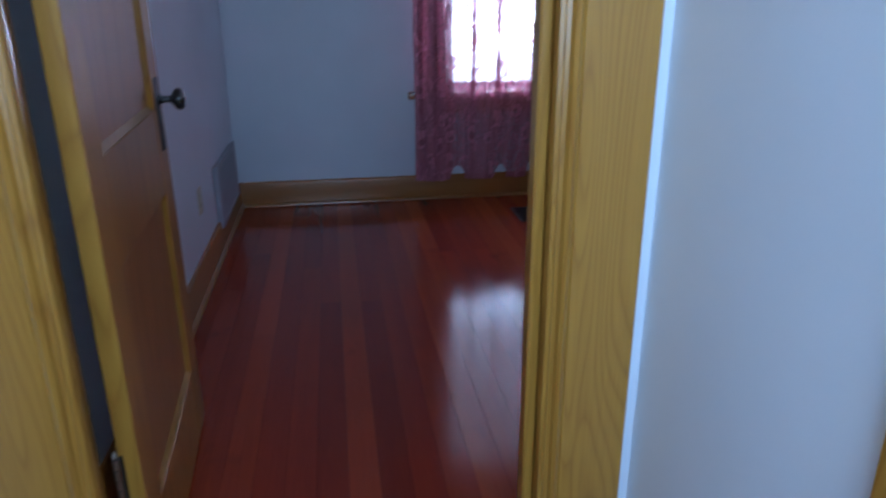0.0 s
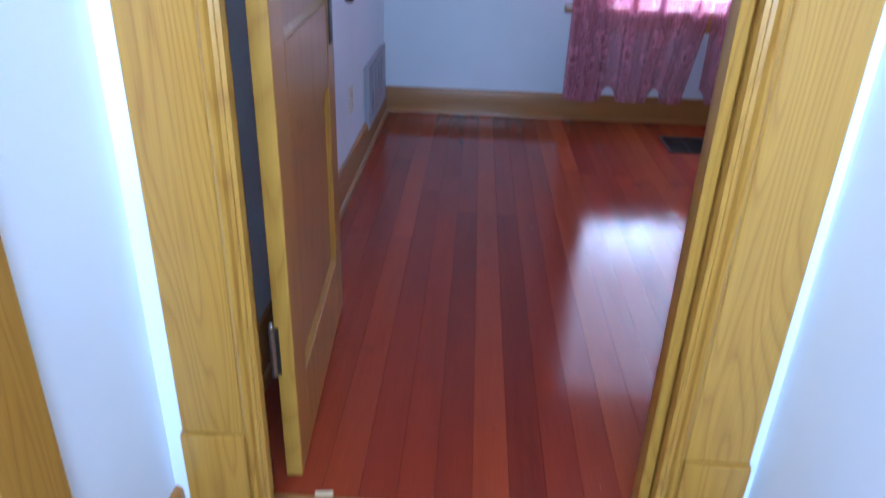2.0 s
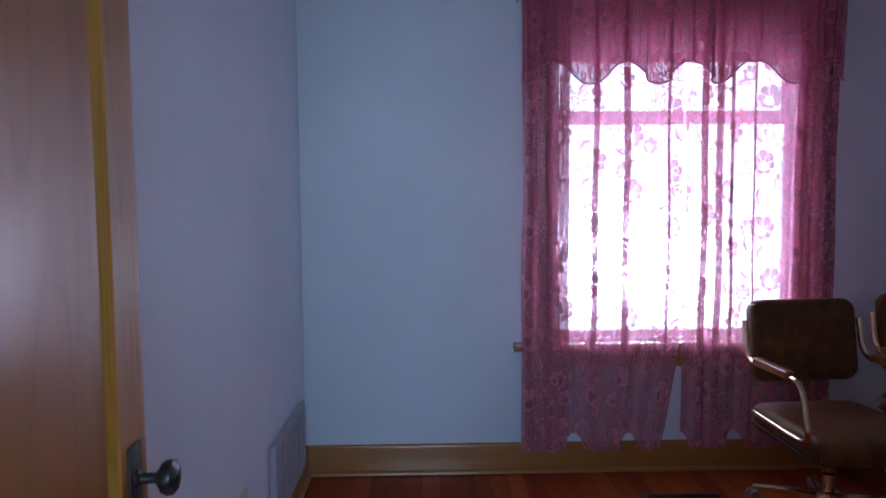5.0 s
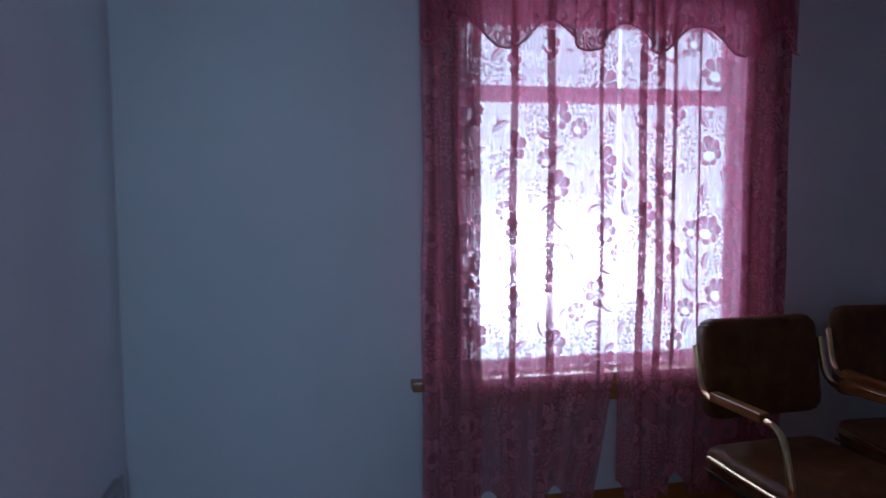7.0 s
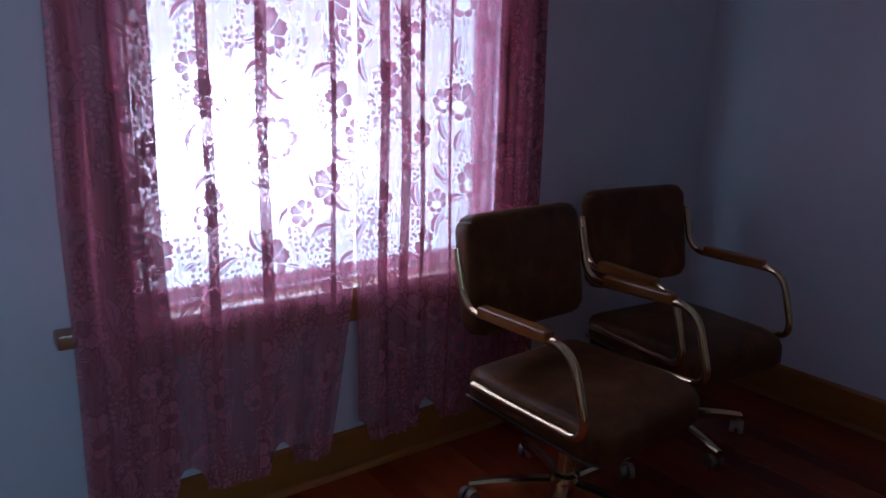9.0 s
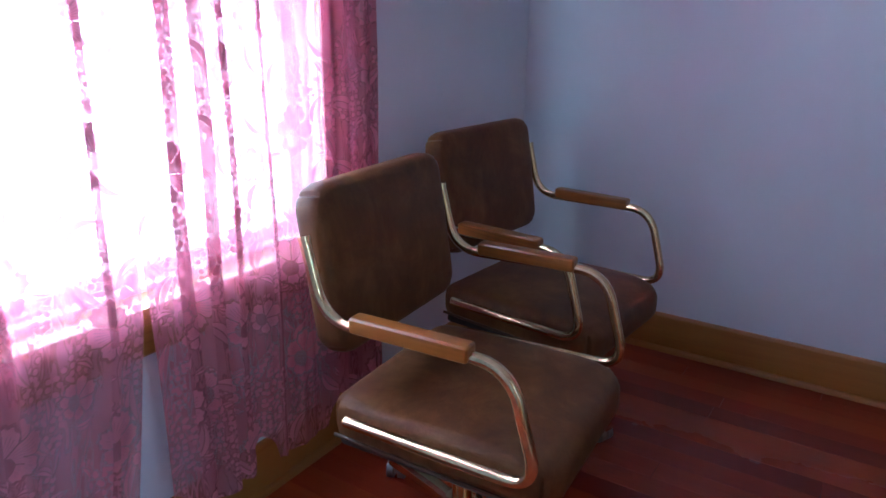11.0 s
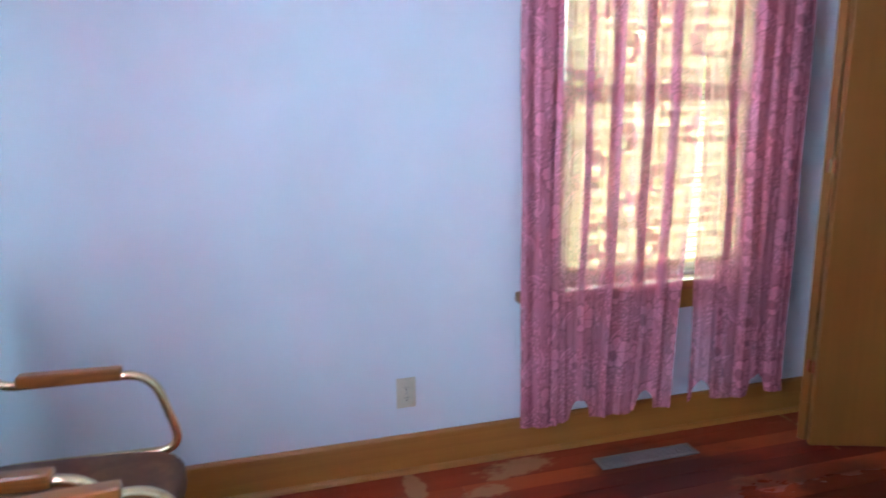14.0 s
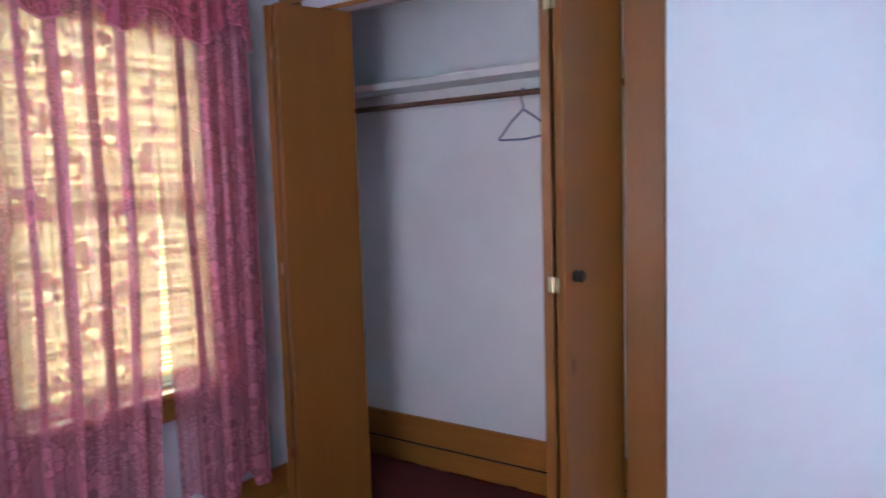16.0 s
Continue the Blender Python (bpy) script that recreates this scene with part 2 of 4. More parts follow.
    stain_shade = ramp(nt, math_node(nt, "ADD", math_node(nt, "MULTIPLY", stain_shade, 0.55), blot), [(0.62, grey(0.0)), (0.90, grey(0.75))])
    c = mix_color(nt, stain_shade, c, (0.035, 0.010, 0.007))
    # short pale scratches
    sv = place_coords(nt, (1.0, 0.16, 1.0), (3, 1, 0), per_object=False)
    sc = noise_node(nt, sv, 46, 2, 0.5)
    sm = ramp(nt, sc, [(0.77, grey(0.0)), (0.79, grey(1.0))])
    c = mix_color(nt, math_node(nt, "MULTIPLY", sm, 0.5), c, bare)
    nt.links.new(c, b.inputs["Base Color"])
    dust = noise_node(nt, pos, 6, 5, 0.6)
    dull = math_node(nt, "MULTIPLY", math_node(nt, "SUBTRACT", sep.outputs[0], 2.45), 0.22, clamp=True)
    r = math_node(nt, "ADD", ramp(nt, dust, [(0.3, grey(rough)), (0.75, grey(rough + 0.05))]), math_node(nt, "ADD", math_node(nt, "MULTIPLY", wm, 0.12), dull))
    nt.links.new(r, b.inputs["Roughness"])
    b.inputs["Coat Weight"].default_value, b.inputs["Coat Roughness"].default_value = coat, 0.07
    b.inputs["Specular IOR Level"].default_value = 0.24
    bump(nt, b, math_node(nt, "ADD", fibre, math_node(nt, "MULTIPLY", warp, 1.5)), 0.07, 0.0012)
    return m


def plain(name, color, rough=0.5, metal=0.0, speck=0.06, scale=40, bumpy=0.1):
    m, nt, b = nodes_of(name)
    v = place_coords(nt, (1, 1, 1))
    f = noise_node(nt, v, scale, 4, 0.6)
    c = ramp(nt, f, [(0.3, tuple(x * (1 - speck) for x in color)), (0.7, tuple(min(1, x * (1 + speck)) for x in color))])
    nt.links.new(c, b.inputs["Base Color"])
    r = ramp(nt, noise_node(nt, v, scale * 0.4, 3), [(0.3, grey(max(0.02, rough - 0.06))), (0.7, grey(min(1, rough + 0.08)))])
    nt.links.new(r, b.inputs["Roughness"])
    b.inputs["Metallic"].default_value = metal
    bump(nt, b, f, bumpy, 0.001)
    return m


def vinyl(name):
    """Brown upholstery vinyl, mottled like old leather, fine pebble grain."""
    m, nt, b = nodes_of(name)
    v = place_coords(nt, (1, 1, 1))
    big = noise_node(nt, v, 7.0, 6, 0.68, 0.6)
    streak = noise_node(nt, place_coords(nt, (1.0, 1.0, 0.3)), 16.0, 5, 0.7)
    k = math_node(nt, "ADD", math_node(nt, "MULTIPLY", big, 0.65), math_node(nt, "MULTIPLY", streak, 0.35))
    c = ramp(nt, k, [(0.34, (0.066, 0.026, 0.010)), (0.50, (0.122, 0.051, 0.017)), (0.66, (0.205, 0.096, 0.033))])
    nt.links.new(c, b.inputs["Base Color"])
    b.inputs["Roughness"].default_value = 0.44
    b.inputs["Specular IOR Level"].default_value = 0.24
    vo = nt.nodes.new("ShaderNodeTexVoronoi")
    vo.inputs["Scale"].default_value = 420
    nt.links.new(v, vo.inputs["Vector"])
    h = math_node(nt, "ADD", vo.outputs["Distance"], math_node(nt, "MULTIPLY", big, 3.0))
    bump(nt, b, h, 0.22, 0.0012)
    return m


def glass(name):
    m, nt, b = nodes_of(name)
    b.inputs["Transmission Weight"].default_value = 1.0
    b.inputs["Roughness"].default_value = 0.01
    b.inputs["IOR"].default_value = 1.45
    return m


def lace(name, color, net, dense):
    """Sheer curtain with woven poppies, leaves and sprigs of dots; uv in metres along the cloth."""
    m, nt, b = nodes_of(name)
    nt.nodes.remove(b)
    uv = nt.nodes.new("ShaderNodeUVMap")
    uv.uv_map = "cloth"
    flat = uv.outputs[0]
    split = nt.nodes.new("ShaderNodeSeparateXYZ")
    nt.links.new(flat, split.inputs[0])
    U, V = split.outputs[0], split.outputs[1]

    def mn(op, a, c=None):
        return math_node(nt, op, a, c)

    def either(*masks):
        k = masks[0]
        for x in masks[1:]:
            k = mn("MAXIMUM", k, x)
        return k

    def motif(w, h, du, dv, jitter, turn):
        """Half-drop repeat: local place in a turned cell, and three random values of the cell."""
        u = mn("DIVIDE", mn("ADD", U, du), w)
        col = mn("FLOOR", u)
        v = mn("ADD", mn("DIVIDE", mn("ADD", V, dv), h), mn("MULTIPLY", col, 0.5))
        row = mn("FLOOR", v)
        cell = nt.nodes.new("ShaderNodeCombineXYZ")
        nt.links.new(col, cell.inputs[0])
        nt.links.new(row, cell.inputs[1])
        wn_ = nt.nodes.new("ShaderNodeTexWhiteNoise")
        wn_.noise_dimensions = "3D"
        nt.links.new(cell.outputs[0], wn_.inputs["Vector"])
        sc = nt.nodes.new("ShaderNodeSeparateColor")
        nt.links.new(wn_.outputs["Color"], sc.inputs[0])
        r1, r2, r3 = sc.outputs[0], sc.outputs[1], sc.outputs[2]
        x = mn("MULTIPLY", mn("SUBTRACT", mn("FRACT", u), mn("ADD", mn("MULTIPLY", mn("SUBTRACT", r1, 0.5), jitter), 0.5)), w)
        y = mn("MULTIPLY", mn("SUBTRACT", mn("FRACT", v), mn("ADD", mn("MULTIPLY", mn("SUBTRACT", r2, 0.5), jitter), 0.5)), h)
        a = mn("MULTIPLY", mn("SUBTRACT", r3, 0.5), turn)
        ca, sa = mn("COSINE", a), mn("SINE", a)
        return (mn("SUBTRACT", mn("MULTIPLY", x, ca), mn("MULTIPLY", y, sa)), mn("ADD", mn("MULTIPLY", x, sa), mn("MULTIPLY", y, ca)), r1, r2)

    def poppy(w, h, du, dv, R, keep):
        x, y, r1, r2 = motif(w, h, du, dv, 0.30, 3.0)
        rad = mn("SQRT", mn("ADD", mn("MULTIPLY", x, x), mn("MULTIPLY", y, y)))
        ang = mn("ARCTAN2", x, y)
        lobe = mn("ABSOLUTE", mn("COSINE", mn("MULTIPLY", ang, 3.5)))
        frill = mn("MULTIPLY", mn("SINE", mn("MULTIPLY", ang, 26.0)), 0.035)
        edge = mn("MULTIPLY", mn("ADD", mn("ADD", mn("MULTIPLY", mn("POWER", lobe, 0.55), 0.32), 0.68), frill), R)
        # petals grow longer away from the cup
        edge = mn("MULTIPLY", edge, mn("ADD", mn("MULTIPLY", mn("COSINE", ang), 0.14), 0.88))
        inside = mn("LESS_THAN", rad, edge)
        halo = mn("LESS_THAN", rad, mn("MULTIPLY", edge, 1.13))
        yy = mn("ADD", y, R * 0.16)
        cup = mn("GREATER_THAN", mn("ADD", mn("MULTIPLY", x, x), mn("MULTIPLY", mn("MULTIPLY", yy, yy), 1.7)), (R * 0.36) ** 2)
        gap = mn("GREATER_THAN", lobe, mn("MULTIPLY", mn("DIVIDE", 0.0030, rad), 1.6))
        vein = mn("MULTIPLY", mn("GREATER_THAN", mn("SINE", mn("MULTIPLY", ang, 44.0)), 0.35), mn("LESS_THAN", rad, mn("MULTIPLY", edge, 0.80)))
        body = mn("MULTIPLY", mn("MULTIPLY", inside, cup), mn("MULTIPLY", gap, mn("SUBTRACT", 1.0, mn("MULTIPLY", vein, 0.38))))
        kept = mn("LESS_THAN", r1, keep)
        return mn("MULTIPLY", body, kept), mn("MULTIPLY", halo, kept)

    def blade(w, h, du, dv, L, W, keep, turn, bend):
        x, y, r1, r2 = motif(w, h, du, dv, 0.42, turn)
        t = mn("DIVIDE", y, L)
        x = mn("SUBTRACT", x, mn("MULTIPLY", mn("MULTIPLY", t, t), bend))
        wide = mn("MULTIPLY", mn("SUBTRACT", 1.0, mn("MULTIPLY", t, t)), W)
        ax = mn("ABSOLUTE", x)
        kept = mn("LESS_THAN", r2, keep)
        rib = mn("GREATER_THAN", ax, 0.0013)
        half = mn("SUBTRACT", 1.0, mn("MULTIPLY", mn("GREATER_THAN", x, 0.0), 0.30))
        return mn("MULTIPLY", mn("MULTIPLY", mn("MULTIPLY", mn("LESS_THAN", ax, wide), rib), half), kept), mn("MULTIPLY", mn("LESS_THAN", ax, mn("ADD", wide, 0.0022)), kept)

    f1, h1 = poppy(0.245, 0.29, 0.03, 0.06, 0.070, 0.95)
    f2, h2 = poppy(0.21, 0.37, 0.14, 0.21, 0.046, 0.72)
    l1, k1 = blade(0.125, 0.15, 0.02, 0.03, 0.048, 0.0150, 0.72, 2.6, 0.014)
    l2, k2 = blade(0.085, 0.105, 0.05, 0.07, 0.025, 0.0075, 0.50, 5.0, -0.008)
    # sprigs of small round blossoms, in upright bands
    vo = nt.nodes.new("ShaderNodeTexVoronoi")
    vo.voronoi_dimensions = "2D"
    vo.inputs["Scale"].default_value, vo.inputs["Randomness"].default_value = 62.0, 0.75
    nt.links.new(flat, vo.inputs["Vector"])
    mpb = nt.nodes.new("ShaderNodeMapping")
    mpb.inputs["Scale"].default_value = (9.0, 4.5, 1.0)
    nt.links.new(flat, mpb.inputs[0])
    band = mn("GREATER_THAN", noise_node(nt, mpb.outputs[0], 1.0, 2), 0.52)
    dots = mn("MULTIPLY", mn("LESS_THAN", vo.outputs["Distance"], 0.36), band)
    open_net = mn("MULTIPLY", mn("LESS_THAN", vo.outputs["Distance"], 0.55), band)
    # branching stems
    mps = nt.nodes.new("ShaderNodeMapping")
    mps.inputs["Scale"].default_value = (24.0, 4.6, 1.0)
    nt.links.new(flat, mps.inputs[0])
    wave = noise_node(nt, mps.outputs[0], 1.0, 2.0)
    stem = mn("LESS_THAN", mn("ABSOLUTE", mn("SUBTRACT", wave, 0.5)), 0.014)
    pale = mn("LESS_THAN", mn("ABSOLUTE", mn("SUBTRACT", wave, 0.5)), 0.040)
    free = mn("SUBTRACT", 1.0, either(h1, h2))
    leaves = mn("MULTIPLY", either(l1, l2), free)
    clear_leaf = mn("SUBTRACT", 1.0, either(h1, h2, k1, k2))
    small = mn("MULTIPLY", either(mn("MULTIPLY", dots, 0.85), mn("MULTIPLY", stem, 0.55)), clear_leaf)
    mask = either(f1, mn("MULTIPLY", f2, mn("SUBTRACT", 1.0, h1)), leaves, small)
    light = either(h1, h2, k1, k2, open_net, pale)
    weave = noise_node(nt, flat, 700, 2)
    fine = mn("ADD", mn("MULTIPLY", weave, 0.20), net - 0.10)
    ground = mn("MULTIPLY", fine, mn("SUBTRACT", 1.0, mn("MULTIPLY", light, 0.30)))
    alpha = mn("ADD", ground, mn("MULTIPLY", mask, mn("SUBTRACT", dense, ground)))
    dif = nt.nodes.new("ShaderNodeBsdfDiffuse")
    trl = nt.nodes.new("ShaderNodeBsdfTranslucent")
    tone = ramp(nt, noise_node(nt, flat, 3.0, 3), [(0.3, tuple(c * 0.9 for c in color)), (0.7, color)])
    deep = mix_color(nt, mask, tone, tuple(c * 0.95 for c in color))
    nt.links.new(deep, dif.inputs[0])
    nt.links.new(mix_color(nt, 1.0, deep, (1.0, 0.62, 0.80), "MULTIPLY"), trl.inputs[0])
    gls = nt.nodes.new("ShaderNodeBsdfGlossy")
    gls.inputs["Roughness"].default_value = 0.35
    nt.links.new(tone, gls.inputs[0])
    body = nt.nodes.new("ShaderNodeMixShader")
    body.inputs[0].default_value = 0.21
    nt.links.new(dif.outputs[0], body.inputs[1])
    nt.links.new(trl.outputs[0], body.inputs[2])
    sheen = nt.nodes.new("ShaderNodeMixShader")
    sheen.inputs[0].default_value = 0.15
    nt.links.new(body.outputs[0], sheen.inputs[1])
    nt.links.new(gls.outputs[0], sheen.inputs[2])
    clear = nt.nodes.new("ShaderNodeBsdfTransparent")
    clear.inputs[0].default_value = (1.0, 0.95, 0.965, 1)
    mix = nt.nodes.new("ShaderNodeMixShader")
    nt.links.new(alpha, mix.inputs[0])
    nt.links.new(clear.outputs[0], mix.inputs[1])
    nt.links.new(sheen.outputs[0], mix.inputs[2])
    nt.links.new(mix.outputs[0], nt.nodes["Material Output"].inputs[0])
    return m


def blind_vinyl(name, color):
    m, nt, b = nodes_of(name)
    nt.nodes.remove(b)
    v = place_coords(nt, (1, 1, 1))
    c = ramp(nt, noise_node(nt, v, 30, 3), [(0.3, tuple(x * 0.93 for x in color)), (0.7, color)])
    dif, trl = nt.nodes.new("ShaderNodeBsdfDiffuse"), nt.nodes.new("ShaderNodeBsdfTranslucent")
    nt.links.new(c, dif.inputs[0])
    nt.links.new(c, trl.inputs[0])
    mix = nt.nodes.new("ShaderNodeMixShader")
    mix.inputs[0].default_value = 0.5
    nt.links.new(dif.outputs[0], mix.inputs[1])
    nt.links.new(trl.outputs[0], mix.inputs[2])
    nt.links.new(mix.outputs[0], nt.nodes["Material Output"].inputs[0])
    return m


def daylight(name, build):
    """Self-glowing backdrop for the bright distance outside a window."""
    m, nt, b = nodes_of(name)
    nt.nodes.remove(b)
    em = nt.nodes.new("ShaderNodeEmission")
    color, strength = build(nt)
    nt.links.new(color, em.inputs[0])
    if isinstance(strength, float):
        em.inputs[1].default_value = strength
    else:
        nt.links.new(strength, em.inputs[1])
    nt.links.new(em.outputs[0], nt.nodes["Material Output"].inputs[0])
    return m


def yard_one(nt):
    # siding of the next house; sun pool and shade around are painted into its glow
    g = nt.nodes.new("ShaderNodeNewGeometry")
    s = nt.nodes.new("ShaderNodeSeparateXYZ")
    nt.links.new(g.outputs["Position"], s.inputs[0])
    boards = math_node(nt, "FRACT", math_node(nt, "MULTIPLY", s.outputs[2], 9.0))
    line = ramp(nt, boards, [(0.0, grey(0.7)), (0.10, grey(0.94)), (0.2, grey(1.0)), (1.0, grey(1.0))])
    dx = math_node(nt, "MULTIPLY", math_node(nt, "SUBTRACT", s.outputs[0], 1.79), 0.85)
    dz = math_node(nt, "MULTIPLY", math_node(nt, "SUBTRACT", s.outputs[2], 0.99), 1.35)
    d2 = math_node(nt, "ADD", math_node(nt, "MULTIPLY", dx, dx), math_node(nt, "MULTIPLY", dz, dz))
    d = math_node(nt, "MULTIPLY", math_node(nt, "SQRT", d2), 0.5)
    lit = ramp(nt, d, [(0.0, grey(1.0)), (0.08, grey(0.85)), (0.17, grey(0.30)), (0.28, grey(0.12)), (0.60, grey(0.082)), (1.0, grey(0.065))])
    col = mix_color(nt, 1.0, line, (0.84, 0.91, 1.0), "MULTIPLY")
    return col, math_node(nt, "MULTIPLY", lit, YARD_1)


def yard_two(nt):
    # pale garden tones that glow by themselves and backlight the blind
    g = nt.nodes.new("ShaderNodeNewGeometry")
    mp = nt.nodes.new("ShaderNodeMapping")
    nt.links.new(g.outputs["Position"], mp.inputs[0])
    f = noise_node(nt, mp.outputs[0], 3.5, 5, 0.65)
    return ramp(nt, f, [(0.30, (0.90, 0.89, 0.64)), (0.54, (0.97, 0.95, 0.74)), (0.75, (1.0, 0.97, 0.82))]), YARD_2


WALL = paint("pale_wall_paint", (0.75, 0.805, 0.885), 0.5)
CLOSET_PAINT = paint("closet_paint", (0.77, 0.75, 0.75), 0.6, 0.08)
CEIL = paint("ceiling_paint", (0.78, 0.78, 0.78), 0.7)
PINE_Z = wood("pine_upright", (0.24, 0.105, 0.014), (0.43, 0.237, 0.035), 2, 0.30, 22, 0.4, contrast=0.62, figure=27.0)
PINE_X = wood("pine_level_x", (0.24, 0.105, 0.014), (0.43, 0.237, 0.035), 0, 0.30, 13, 0.4, contrast=0.62, figure=22.0)
DOOR_Z = wood("door_wood", (0.25, 0.098, 0.014), (0.45, 0.205, 0.036), 2, 0.42, 6, 0.12, contrast=0.5, figure=9.0)
PANEL_Z = wood("door_panel_wood", (0.25, 0.092, 0.018), (0.40, 0.165, 0.036), 2, 0.40, 8, 0.15, contrast=0.55, figure=8.0)
BASE_X = wood("baseboard_x", (0.27, 0.105, 0.017), (0.38, 0.160, 0.028), 0, 0.32, 9, 0.35, contrast=0.6)
BASE_Y = wood("baseboard_y", (0.27, 0.105, 0.017), (0.38, 0.160, 0.028), 1, 0.32, 9, 0.35, contrast=0.6)
FOLD_Z = wood("bifold_wood", (0.175, 0.066, 0.009), (0.24, 0.096, 0.015), 2, 0.42, 5, 0.15, contrast=0.45)
OAK = wood("oak_pad", (0.15, 0.050, 0.008), (0.29, 0.108, 0.017), 1, 0.30, 16, 0.5)
BARE = (0.42, 0.23, 0.11)
RED_DARK = floor_wood("stained_boards_dark", (0.12, 0.014, 0.006), (0.28, 0.036, 0.013), BARE, 0.115, 0.80)
RED_MID = floor_wood("stained_boards_mid", (0.18, 0.023, 0.008), (0.37, 0.060, 0.018), BARE, 0.115, 0.79)
RED_LITE = floor_wood("stained_boards_light", (0.23, 0.035, 0.010), (0.44, 0.092, 0.023), BARE, 0.115, 0.78)
HALL_WOOD = floor_wood("worn_hall_boards", (0.060, 0.016, 0.004), (0.27, 0.090, 0.018), (0.38, 0.175, 0.046), 0.36, 0.47, 0.08, 0.07, 0.60, 0.16, (0.28, 0.66))
DARK = plain("dark_gap", (0.02, 0.012, 0.010), 0.9)
BRASS = plain("worn_brass", (0.74, 0.60, 0.35), 0.17, 1.0, 0.08, 60, 0.03)
STEEL = plain("dull_steel", (0.45, 0.44, 0.42), 0.35, 1.0)
BLACK_METAL = plain("black_enamel", (0.018, 0.016, 0.016), 0.22, 0.0)
BRONZE = plain("brown_register_metal", (0.035, 0.026, 0.022), 0.45, 0.4)
GREY_METAL = plain("grey_register_metal", (0.20, 0.19, 0.185), 0.5, 0.3)
ROD = plain("dark_closet_rod", (0.15, 0.075, 0.048), 0.4, 0.3)
IVORY = plain("ivory_plastic", (0.62, 0.58, 0.47), 0.35, 0.0, 0.03)
SLOT = plain("socket_slot", (0.05, 0.045, 0.04), 0.6)
GRILLE = plain("painted_grille", (0.42, 0.40, 0.45), 0.5, 0.0, 0.08, 25)
VINYL = vinyl("brown_vinyl")
PIPING = plain("dark_piping", (0.06, 0.028, 0.014), 0.4)
BLACK_PLASTIC = plain("black_plastic", (0.02, 0.018, 0.017), 0.4)
SASH = plain("white_sash_paint", (0.72, 0.72, 0.72), 0.4, 0.0, 0.04)
SHELF = plain("white_shelf_paint", (0.72, 0.70, 0.69), 0.5, 0.0, 0.04)
HANGER = plain("blue_hanger_plastic", (0.12, 0.13, 0.26), 0.35)
CARPET = plain("dark_red_carpet", (0.10, 0.010, 0.010), 0.95, 0.0, 0.45, 220, 0.8)
GLASS = glass("window_glass")
LACE = lace("pink_lace", (0.66, 0.29, 0.37), 0.64, 0.97)
# same lace again, net and tint adjusted for the light at the side window
LACE_SIDE_LIT = lace("pink_lace_side_lit", (0.66, 0.27, 0.36), 0.70, 0.945)
LACE_TOP = lace("pink_valance_lace", (0.62, 0.18, 0.27), 0.70, 0.95)
TAPE = plain("pink_hem", (0.60, 0.17, 0.28), 0.6)
BLIND = blind_vinyl("cream_blind", (0.90, 0.80, 0.57))
DAY_1 = daylight("glowing_siding", yard_one)
DAY_2 = daylight("glowing_garden", yard_two)


# ---------------------------------------------------------------- walls, ceiling
def wall(name, boxes, material=WALL, label="pale blue white painted plaster wall"):
    bm = bmesh.new()
    for a, b in boxes:
        add_box(bm, a, b)
    return structure(name, bm, material, label, "wall")


W1 = (1.155, 2.405, 0.66, 2.12)        # window in the far wall: x from, x to, z from, z to
W2 = (1.68, 2.52, 0.66, 2.12)        # window in the side wall: y from, y to, z from, z to
OX0, OX1, OH = 0.085, 0.865, 2.06    # doorway
CX0, CX1, CH = 1.975, 3.415, 2.19    # closet opening

wall("wall_left", [((XL - T, YR - 0.02, 0), (XL, YF + T, H))])
wall("wall_far", [((XL, YF, 0), (W1[0], YF + T, H)), ((W1[1], YF, 0), (XR + T, YF + T, H)),
                  ((W1[0], YF, 0), (W1[1], YF + T, W1[2])), ((W1[0], YF, W1[3]), (W1[1], YF + T, H))])
wall("wall_right", [((XR, YCB - T, 0), (XR + T, W2[0], H)), ((XR, W2[1], 0), (XR + T, YF, H)),
                    ((XR, W2[0], 0), (XR + T, W2[1], W2[2])), ((XR, W2[0], W2[3]), (XR + T, W2[1], H))])
wall("wall_door", [((XL - T, YH, 0), (OX0 - 0.02, YR, H)), ((OX1 + 0.02, YH, 0), (HXR + 0.11, YR, H)),
                   ((OX0 - 0.02, YH, OH + 0.02), (OX1 + 0.02, YR, H))])
wall("wall_closet_front", [((HXR + 0.11, YC - 0.11, 0), (CX0 - 0.02, YC, H)), ((CX1 + 0.02, YC - 0.11, 0), (XR, YC, H)),
                           ((CX0 - 0.02, YC - 0.11, CH + 0.02), (CX1 + 0.02, YC, H))])
wall("wall_closet_back", [((1.50, YCB - T, 0), (XR, YCB, H))], CLOSET_PAINT, "off-white painted closet back wall")
wall("wall_closet_side", [((1.50, YCB, 0), (1.60, YC - 0.11, H))], CLOSET_PAINT, "off-white painted closet side wall")
wall("wall_hall_left", [((HXL - T, YE - T, 0), (HXL, YH, H))])
wall("wall_hall_right", [((HXR, YE - T, 0), (HXR + 0.11, YH, H))])
wall("wall_hall_end", [((HXL, YE - T, 0), (0.0, YE, H)), ((1.0, YE - T, 0), (HXR, YE, H)), ((0.0, YE - T, 0), (1.0, YE, 0.85)), ((0.0, YE - T, 2.2), (1.0, YE, H))])
structure("ceiling", box_bm((XL - T, YE - T, H), (XR + T, YF + T, H + 0.12)), CEIL, "flat white painted ceiling", "ceiling")
structure("ground", box_bm((-60, -60, -0.75), (60, 60, -0.65)), plain("pale_gravel", (0.42, 0.40, 0.37), 0.9, 0, 0.2, 12), "pale gravel ground outside", "ground")

